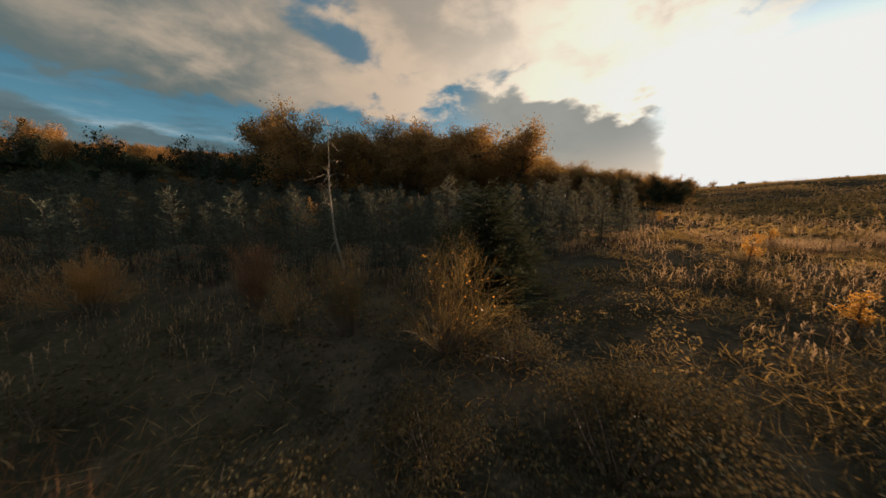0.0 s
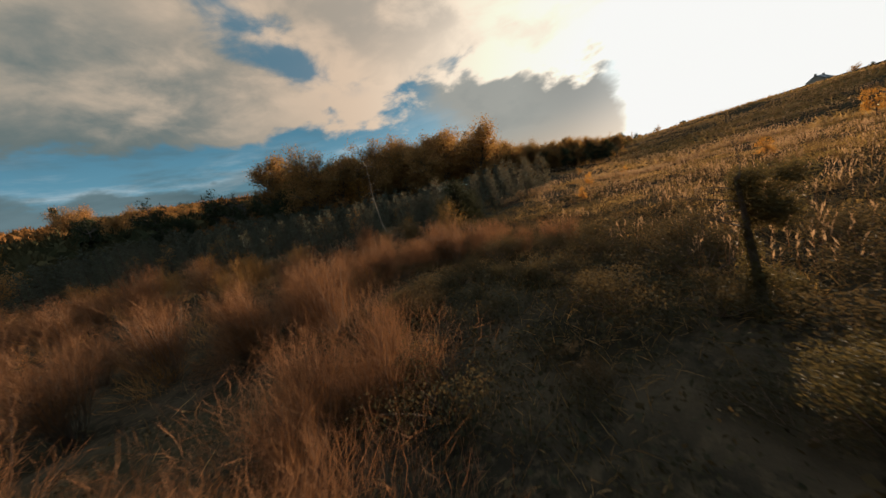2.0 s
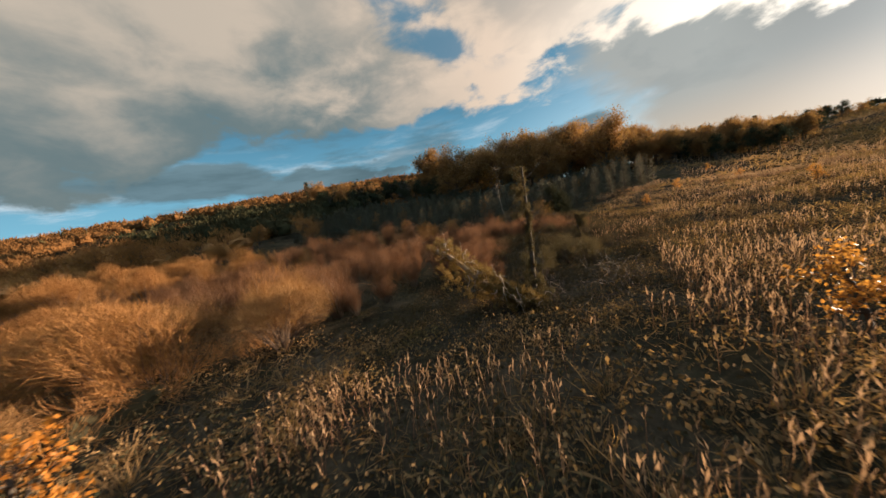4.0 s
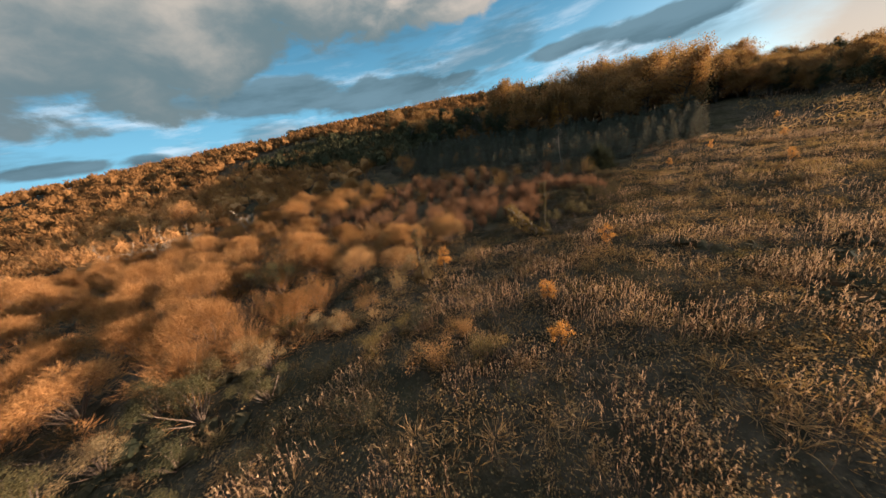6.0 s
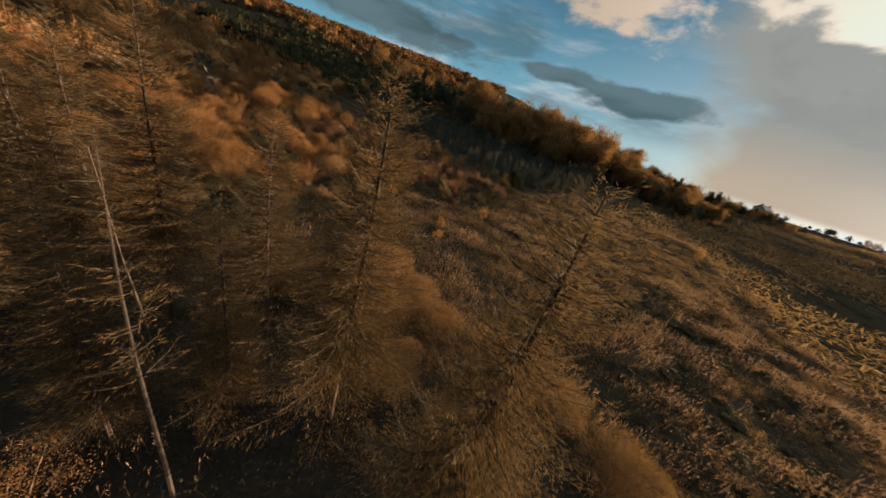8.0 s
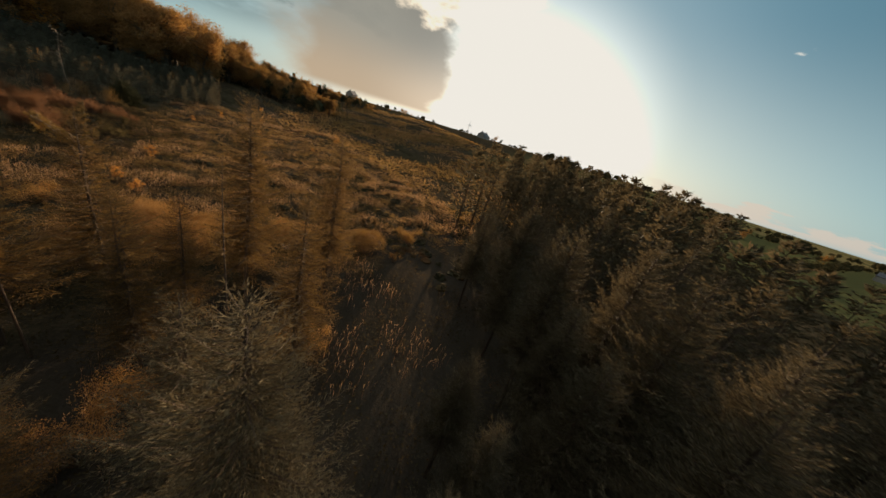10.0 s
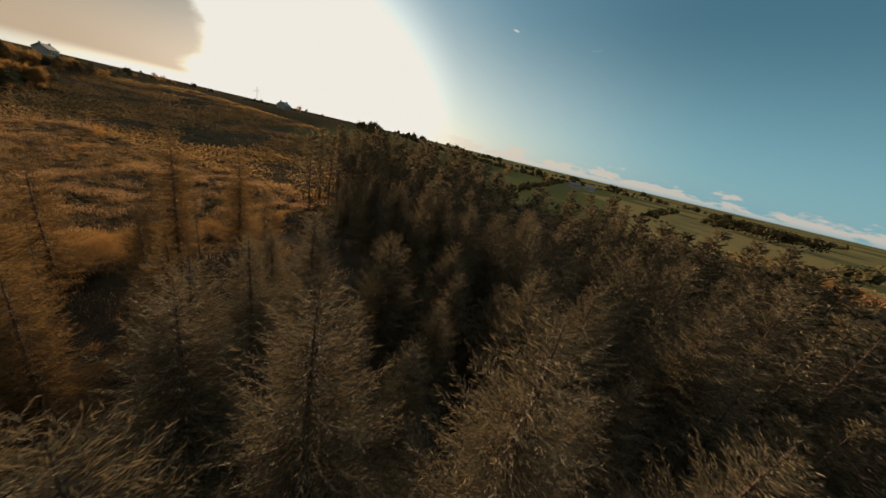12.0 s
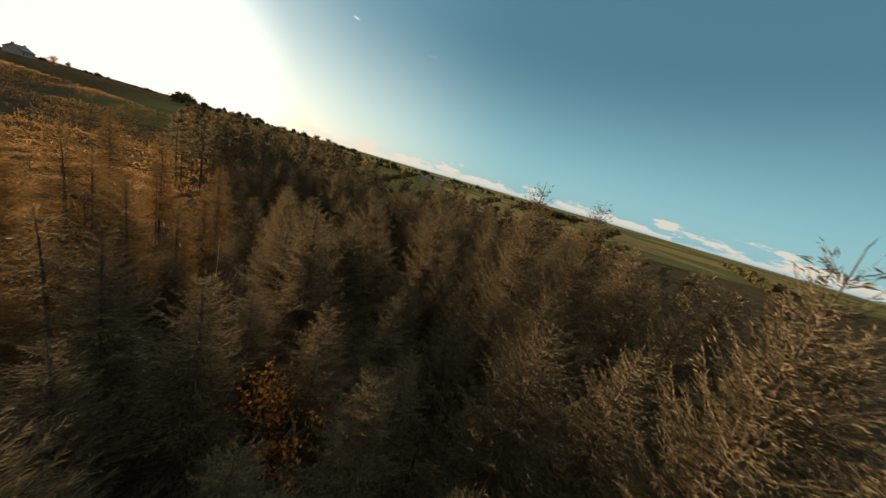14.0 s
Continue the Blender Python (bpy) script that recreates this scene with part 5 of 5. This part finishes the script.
herb_stalks("willowherb", 25000, (-7, 40, -42.5, 20), 0.72, 0.85, lambda x, y: (x > edge_of_scrub(y) + 0.3 + 4.2 * smooth(-24, -20, y) + 3.2 * smooth(-25, -21, y) * smooth(-9, -14, y)) & ~((x < 6) & (y > 0)), "dead willowherb stalks with pale fluffy seed heads")
herb_stalks("far_willowherb", 9000, (8, 125, -32, 100), 1.1, 0.20, lambda x, y: ((x > 36) | (y > 16)) & (x > 12 + 0.28 * y) & (y < 66 + 0.55 * (x - 28)), "further drifts of dead willowherb on the slope")
herb_stalks("scrub_willowherb", 6000, (-30, -1, 0.5, 16), 0.75, 0.5, lambda x, y: ~((x > -4) & (y < 7)), "dead willowherb between the willows and young spruces")


herb_stalks("wood_edge_willowherb", 800, (4, 18, -58, -46), 0.8, 0.6, lambda x, y: x > 4, "dead willowherb on the floor between the spruces")


def tufts(name, n, area, clump, keep, length, width, mat, label, flat=0.5, bias=0.4, lift=0.0):
    g = Geo()
    x, y = scatter(n, *area, keep, clump, bias)
    k = len(x)
    p = np.stack([x, y, ground_z(x, y) + lift * rng.random(k)], -1)
    d = np.stack([rng.normal(0, 1, k), rng.normal(0, 1, k), rng.uniform(flat * 0.3, 2.2 * flat + 0.2, k)], -1)
    blades(g, p, d, length * rng.uniform(0.5, 1.4, k), width * rng.uniform(0.6, 1.4, k), belly=0.4, droop=0.12)
    single(name, g, mat, label, "grass", kind="stuff")


tufts("dead_grass", 62000, (-9, 42, -45, 24), 0.75, lambda x, y: (x > edge_of_scrub(y) - 4) & ((x > 5) | (y < -21)), 0.40, 0.026, M["grass"], "tangled dead golden grass between the stalks", 0.6, 0.55)
def lump():
    """A rough dome, to be dented."""
    k, q = np.meshgrid(np.arange(8) * np.pi / 4, np.linspace(-0.6, 1.5, 5))
    v = np.stack([np.cos(q) * np.cos(k), np.cos(q) * np.sin(k), np.sin(q)], -1).reshape(-1, 3)
    f = [(i * 8 + j, i * 8 + (j + 1) % 8, (i + 1) * 8 + (j + 1) % 8, (i + 1) * 8 + j) for i in range(4) for j in range(8)]
    return v, np.array(f)


def leaf_mounds(name, n, area, clump, keep, leaves_each, size, mat, label, bias=0.15, core=0.0):
    """Low uneven leafy mounds, more leaf than stem."""
    g = Geo()
    x, y = scatter(n, *area, keep, clump, bias)
    k = len(x)
    r = rng.uniform(0.3, 0.85, k)
    if core:
        v, f = lump()
        for a, b, q in zip(x, y, r):
            if from_lane(a, b) < 9 or b > -20:
                continue
            g.put(np.array([a, b, float(ground_z(a, b)) - 0.04]) + v * q * core * rng.uniform(0.6, 1.2, (len(v), 1)) * np.array([1, 1, 0.75]), f)
    r = np.repeat(r, leaves_each)
    x, y = np.repeat(x, leaves_each), np.repeat(y, leaves_each)
    m = len(x)
    d = unit(rng.normal(0, 1, (m, 3)))
    d[:, 2] = np.abs(d[:, 2])
    p = np.stack([x, y, ground_z(x, y) - 0.04], -1) + d * (r * rng.uniform(0.55, 1.0, m))[:, None] * np.array([1, 1, 0.75])
    blades(g, p, d, size * rng.uniform(0.6, 1.4, m), size * 0.7 * rng.uniform(0.6, 1.3, m), facing=d + rng.normal(0, 0.7, d.shape))
    single(name, g, mat, label, "undergrowth", kind="stuff")


def tussocks(name, n, area, clump, keep, blades_each, length, label):
    g = Geo()
    x, y = scatter(n, *area, keep, clump, 0.2)
    k = len(x)
    x, y = np.repeat(x, blades_each), np.repeat(y, blades_each)
    size = np.repeat(rng.uniform(0.6, 1.35, k), blades_each)
    m = len(x)
    turn, out = rng.uniform(0, 6.28, m), rng.uniform(0, 0.16, m)
    p = np.stack([x + np.cos(turn) * out * size, y + np.sin(turn) * out * size, ground_z(x, y) - 0.02], -1)
    tilt = rng.uniform(0.15, 1.3, m)
    d = np.stack([np.cos(turn) * np.sin(tilt), np.sin(turn) * np.sin(tilt), np.cos(tilt)], -1)
    blades(g, p, d, length * size * rng.uniform(0.6, 1.2, m), 0.013 * size, belly=0.4, droop=0.25, bow=0.06)
    single(name, g, M["grass"], label, "grass", kind="stuff")


tussocks("grass_tussocks", 1100, (-9, 40, -44, 22), 0.5, lambda x, y: (x > edge_of_scrub(y) - 3) & ((x > 10) | (y < -23)), 50, 0.68, "golden dead grass tussocks in the herb field")
leaf_mounds("bramble_thicket", 1300, (-10, 36, -62, 10), 0.45, lambda x, y: (x > edge_of_scrub(y) - 6) & ((y > -46) | (x > 15)), 64, 0.062, M["bramble"], "low bramble thicket with olive and bronze leaves", 0.15, 0.8)
leaf_mounds("bramble_tangle", 720, (-5.5, 7.5, -21, 4), 0.7, lambda x, y: x > edge_of_scrub(y) - 3, 200, 0.050, M["bramble"], "dense dark bramble tangle beside the willows", -1.2)
tufts("bramble_grass", 26000, (-5, 12, -25, 5), 0.8, lambda x, y: x > edge_of_scrub(y) - 2.0, 0.34, 0.012, M["grass"], "dead grass growing through the brambles", 0.7)
tufts("wood_floor_plants", 12000, (-6, 24, -62, -46), 0.6, lambda x, y: x > -60, 0.13, 0.07, M["bramble"], "dark low plants on the floor of the spruce stand", 0.6, 0.3, 0.3)
leaf_mounds("field_brambles", 300, (-4, 21, -46, -24), 0.6, lambda x, y: x > edge_of_scrub(y) - 2, 130, 0.07, M["bramble"], "low dark brambles under the seed heads", -0.6)
leaf_mounds("dock_clumps", 700, (-5, 18, -42, -20), 0.8, lambda x, y: x > edge_of_scrub(y) - 2, 44, 0.07, M["grass"], "brown withered dock and bracken clumps")
leaf_mounds("fern_thicket", 1200, (-9, 34, -46, 8), 0.8, lambda x, y: (x > edge_of_scrub(y) - 4) & ((x > 3) | (y < -20)), 54, 0.085, M["grass"], "dead brown bracken clumps in the field")
tufts("far_grass", 34000, (10, 130, -40, 110), 0.13, lambda x, y: ((x > 38) | (y > 20)) & (x > 10 + 0.25 * y) & (y < 70 + 0.55 * (x - 28)), 1.0, 0.16, M["grass"], "dead grass on the far slope", 0.4)
tufts("bramble_leaves", 46000, (-9, 30, -50, 12), 0.38, lambda x, y: x > -60, 0.10, 0.065, M["bramble"], "low bramble and fern leaves over the ground", 0.4, 0.55, 0.30)
tufts("scrub_grass", 30000, (-60, -2, -60, 14), 0.33, lambda x, y: x < edge_of_scrub(y), 0.42, 0.013, M["grass"], "dead grass and rushes under the willows", 0.7, 0.3)

# ---- far woodland, hedges and farms ----


def canopy(name, centres, radii, per, size, mat, label, cat="woodland", core=0.0, feather=0.0):
    """Crowns of leaf clumps; core: how large a dented heart of foliage each crown has; feather: twigs that stand out of it."""
    g = Geo()
    c, r = np.repeat(centres, per, 0), np.repeat(radii, per)[:, None]
    d = unit(rng.normal(0, 1, c.shape) + np.array([0, 0, 0.45]))
    p = c + d * r * rng.uniform(0.62, 1.0, (len(c), 1)) * np.array([1, 1, 0.95])
    if feather:
        blades(g, p, d * np.array([0.8, 0.8, 1.0]) + np.array([0, 0, 0.35]) + rng.normal(0, 0.35, d.shape), feather * r[:, 0] * rng.uniform(0.6, 1.4, len(c)), size * r[:, 0] * rng.uniform(0.6, 1.4, len(c)), belly=0.4, bow=0.06)
    else:
        blades(g, p, d, size * r[:, 0] * rng.uniform(0.6, 1.4, len(c)), size * r[:, 0] * 0.7, belly=0.5, facing=d + rng.normal(0, 0.3, d.shape))
    if core:
        v, f = lump()
        for c, r in zip(centres, radii):
            g.put(c + v * r * core * rng.uniform(0.65, 1.15, (len(v), 1)) * rng.uniform(0.8, 1.25, 3), f)
    single(name, g, mat, label, cat, kind="stuff")


n = 4300
az, dist = np.radians(rng.uniform(-112, -18, n)), rng.uniform(125, 430, n)
x, y = dist * np.sin(az), -20 + dist * np.cos(az)
x, y = np.append(x, rng.uniform(-98, -24, 330)), np.append(y, rng.uniform(49, 112, 330))
dist = np.hypot(x, y + 20)
gap = np.sin(x * 0.021 + y * 0.034) + 0.5 * np.sin(x * 0.05 - y * 0.02)
ok = gap > -0.75
x, y, dist = x[ok], y[ok], dist[ok]
rad = rng.uniform(1.3, 2.7, len(x)) * (0.8 + dist / 600)
canopy("far_woodland", np.stack([x, y, ground_z(x, y) + rad * 0.8], -1), rad, 36, 0.13, M["woodland"], "distant orange-brown woodland over the hillside", core=0.8, feather=0.5)
x, y = rng.uniform(-142, -58, 300), rng.uniform(-75, 22, 300)
rad = rng.uniform(1.1, 2.5, 300)
canopy("hollow_scrub", np.stack([x, y, ground_z(x, y) + rad * 0.7], -1), rad, 130, 0.034, M["willow"], "orange-brown scrub filling the hollow", "shrubs", core=0.74, feather=0.42)
x, y = rng.uniform(-135, -52, 340), rng.uniform(20, 62, 340)
rad = rng.uniform(1.6, 3.2, 340)
canopy("hollow_wood", np.stack([x, y, ground_z(x, y) + rad * 0.9], -1), rad, 70, 0.10, M["hedge"], "dark mixed wood on the slope above the hollow", core=0.75, feather=0.4)
n = 420
az, dist = np.radians(rng.uniform(-62, -30, n)), rng.uniform(300, 345, n)
x, y = dist * np.sin(az), -20 + dist * np.cos(az)
canopy("ridge_conifers", np.stack([x, y, ground_z(x, y) + 7], -1), rng.uniform(2.0, 3.2, n), 40, 0.45, M["hedge"], "dark conifer plantation along the ridge")


def hedge(name, a, b, height, label, wobble=1.5, step=2.2):
    a, b = np.array(a, float), np.array(b, float)
    k = int(np.linalg.norm(b - a) / step)
    f = np.linspace(0, 1, k)[:, None]
    p = a + (b - a) * f + rng.normal(0, wobble, (k, 2))
    r = height * 0.55 * rng.uniform(0.35, 1.25, k) * (0.75 + 0.35 * np.sin(np.arange(k) * 0.37 + a[0]))
    canopy(name, np.stack([p[:, 0], p[:, 1], ground_z(p[:, 0], p[:, 1]) + r * 0.7], -1), r, 44, 0.26, M["hedge"], label, "hedge", core=0.62)


hedge("wood_undergrowth", (-34, 66), (16, 74), 7.0, "dark undergrowth below the beeches", 2.5)
hedge("wood_undergrowth", (14, 70), (48, 60), 5.0, "dark undergrowth below the beeches", 2.0)
hedge("hedge", (120, 150), (330, 130), 3.2, "dark hedge along the skyline")
hedge("hedge", (240, 60), (420, -60), 7.0, "field hedge across the farmland")
hedge("hedge", (150, -20), (360, 40), 5.0, "field hedge across the farmland")
hedge("hedge", (130, -70), (420, -130), 5.0, "field hedge across the farmland")
hedge("hedge", (420, -60), (560, -420), 9.0, "far hedge on the horizon", 3.0, 4.0)
hedge("hedge", (560, 250), (700, -350), 12.0, "far line of trees on the horizon", 5.0, 5.0)
hedge("hedge", (240, -210), (430, -460), 7.0, "far hedge on the horizon", 2.0, 3.0)
hedge("hedge", (95, -40), (190, 40), 5.0, "tall hedge toward the sun", 2.5)
hedge("hedge", (85, -45), (170, -150), 3.0, "hedge at the edge of the green field", 1.5)
hedge("hedge", (170, -140), (330, -230), 5.0, "field hedge across the farmland", 1.5)
hedge("hedge", (330, 10), (420, -130), 6.0, "field hedge across the farmland", 2.0)
hedge("hedge", (120, -190), (320, -420), 7.0, "far hedge on the horizon", 2.0, 3.0)
hedge("hedge", (60, -260), (240, -520), 8.0, "far hedge on the horizon", 3.0, 3.5)
canopy("orange_thicket", np.stack([rng.uniform(66, 98, 30), rng.uniform(-164, -134, 30), np.full(30, -1.0)], -1), rng.uniform(1.8, 3.4, 30), 80, 0.2, M["beech"], "orange thicket at the field edge beyond the spruces", "shrubs")
canopy("far_copse", np.stack([rng.uniform(215, 275, 60), rng.uniform(-260, -225, 60), np.full(60, 3.0)], -1), rng.uniform(3, 5, 60), 60, 0.4, M["hedge"], "dark copse in the fields")
for x, y, s in ((156.3, 176.5, 0.55), (150, 178, 0.5), (220, 118, 0.7), (226, 116, 0.6), (262, -60, 0.9), (300, -96, 0.8), (308, -99, 0.85), (205, 140, 0.5)):
    skyline_tree.put(x, y, s)


def farmhouse(x, y, turn, w=9.0, d=6.0, h=3.4):
    t = thing("farmhouse", "distant pale farmhouse with a slate roof", "house", "farmhouses")
    g = Geo().put([(-w / 2, -d / 2, 0), (w / 2, -d / 2, 0), (w / 2, d / 2, 0), (-w / 2, d / 2, 0), (-w / 2, -d / 2, h), (w / 2, -d / 2, h), (w / 2, d / 2, h), (-w / 2, d / 2, h)],
                  [(0, 1, 5, 4), (1, 2, 6, 5), (2, 3, 7, 6), (3, 0, 4, 7)])
    g.put([(-w / 2, -d / 2, h), (-w / 2, d / 2, h), (-w / 2, 0, h + 2.2), (w / 2, -d / 2, h), (w / 2, d / 2, h), (w / 2, 0, h + 2.2)], [(0, 1, 2), (3, 5, 4)])
    part("wall", g, M["wall"], t)
    r = Geo()
    o = 0.3
    for s in (-1, 1):
        q = np.array([(-w / 2 - o, s * (d / 2 + o), h - 0.2), (w / 2 + o, s * (d / 2 + o), h - 0.2), (w / 2 + o, 0, h + 2.25), (-w / 2 - o, 0, h + 2.25)])
        r.put(np.vstack([q, q + (0, 0, 0.18)]), [(0, 1, 2, 3), (4, 5, 6, 7), (0, 1, 5, 4), (1, 2, 6, 5), (0, 3, 7, 4)])
    part("roof", r, M["slate"], t)
    for cx in (-w / 2 + 0.6, w / 2 - 0.6):
        c = Geo().put(np.array([(-.35, -.35, 0), (.35, -.35, 0), (.35, .35, 0), (-.35, .35, 0), (-.35, -.35, 1.4), (.35, -.35, 1.4), (.35, .35, 1.4), (-.35, .35, 1.4)]) + (cx, 0, h + 1.7),
              [(0, 1, 5, 4), (1, 2, 6, 5), (2, 3, 7, 6), (3, 0, 4, 7), (4, 5, 6, 7)])
        part("chimney", c, M["wall"], t)
    for i in range(4):
        wx = -w / 2 + (i + 0.5) * w / 4
        q = Geo().put(np.array([(-.45, 0, 0), (.45, 0, 0), (.45, 0, 1.2), (-.45, 0, 1.2), (-.45, -.05, 0), (.45, -.05, 0), (.45, -.05, 1.2), (-.45, -.05, 1.2)]) + (wx, -d / 2, 1.0),
                      [(4, 5, 6, 7), (0, 1, 5, 4), (1, 2, 6, 5), (2, 3, 7, 6), (3, 0, 4, 7)])
        part("window", q, M["glass"], t)
    t.matrix_basis = pose(x, y, float(ground_z(x, y)) - 0.3, 0, 0, turn)


farmhouse(118, 196, 40)
farmhouse(208, 122, 20, 12, 6, 3.0)
farmhouse(-190, 160, 30, 12, 7, 4.0)
farmhouse(330, -130, 70, 12, 7, 3.6)
farmhouse(345, -150, 60, 10, 7, 3.2)

# wind turbine on the horizon
turbine = thing("wind_turbine", "small white wind turbine on the skyline", "wind turbine")
g = Geo()
tube(g, [(0, 0, 0), (0, 0, 8), (0, 0, 16)], [0.35, 0.28, 0.2], 8)
part("tower", g, M["white_paint"], turbine)
g = Geo()
tube(g, [(0.9, 0, 16.1), (-0.5, 0, 16.1), (-0.9, 0, 16.1)], [0.22, 0.3, 0.1], 8)
part("nacelle", g, M["white_paint"], turbine)
for a in (90, 210, 330):
    g = Geo()
    tube(g, [(-0.8, 0, 16.1), (-0.8, 2.2 * math.cos(radians(a)), 16.1 + 2.2 * math.sin(radians(a))), (-0.8, 4.4 * math.cos(radians(a)), 16.1 + 4.4 * math.sin(radians(a)))], [0.16, 0.2, 0.05], 4)
    part("blade", g, M["white_paint"], turbine)
turbine.matrix_basis = pose(623, 573, 0.0, 0, 0, 45) @ Matrix.Scale(2.0, 4)

# low rust-leaved bushes between the scrub and the herb field
rust_bush = Kind([bush(1.2, 1.2, "low rust-and-olive bush in the herb field", "ivy_bronze", "rust-leaved bushes", 3000, 0.045, hollow=0.3), bush(1.0, 1.3, "low rust-and-olive bush in the herb field", "beech", "rust-leaved bushes", 3000, 0.042, hollow=0.3)])
for x, y, s in ((-14.5, -35.0, 0.75), (-8.9, -35.6, 0.85), (-10.1, -37.8, 0.95), (-7.1, -34.6, 1.05), (-3.0, -33.5, 0.75), (0.1, -32.7, 0.85), (-3.3, -35.2, 0.95), (0.1, -35.0, 1.05), (-13.5, -32.9, 0.75), (-6.9, -32.5, 0.85), (1.9, -33.8, 0.95)):
    rust_bush.put(x, y, s)
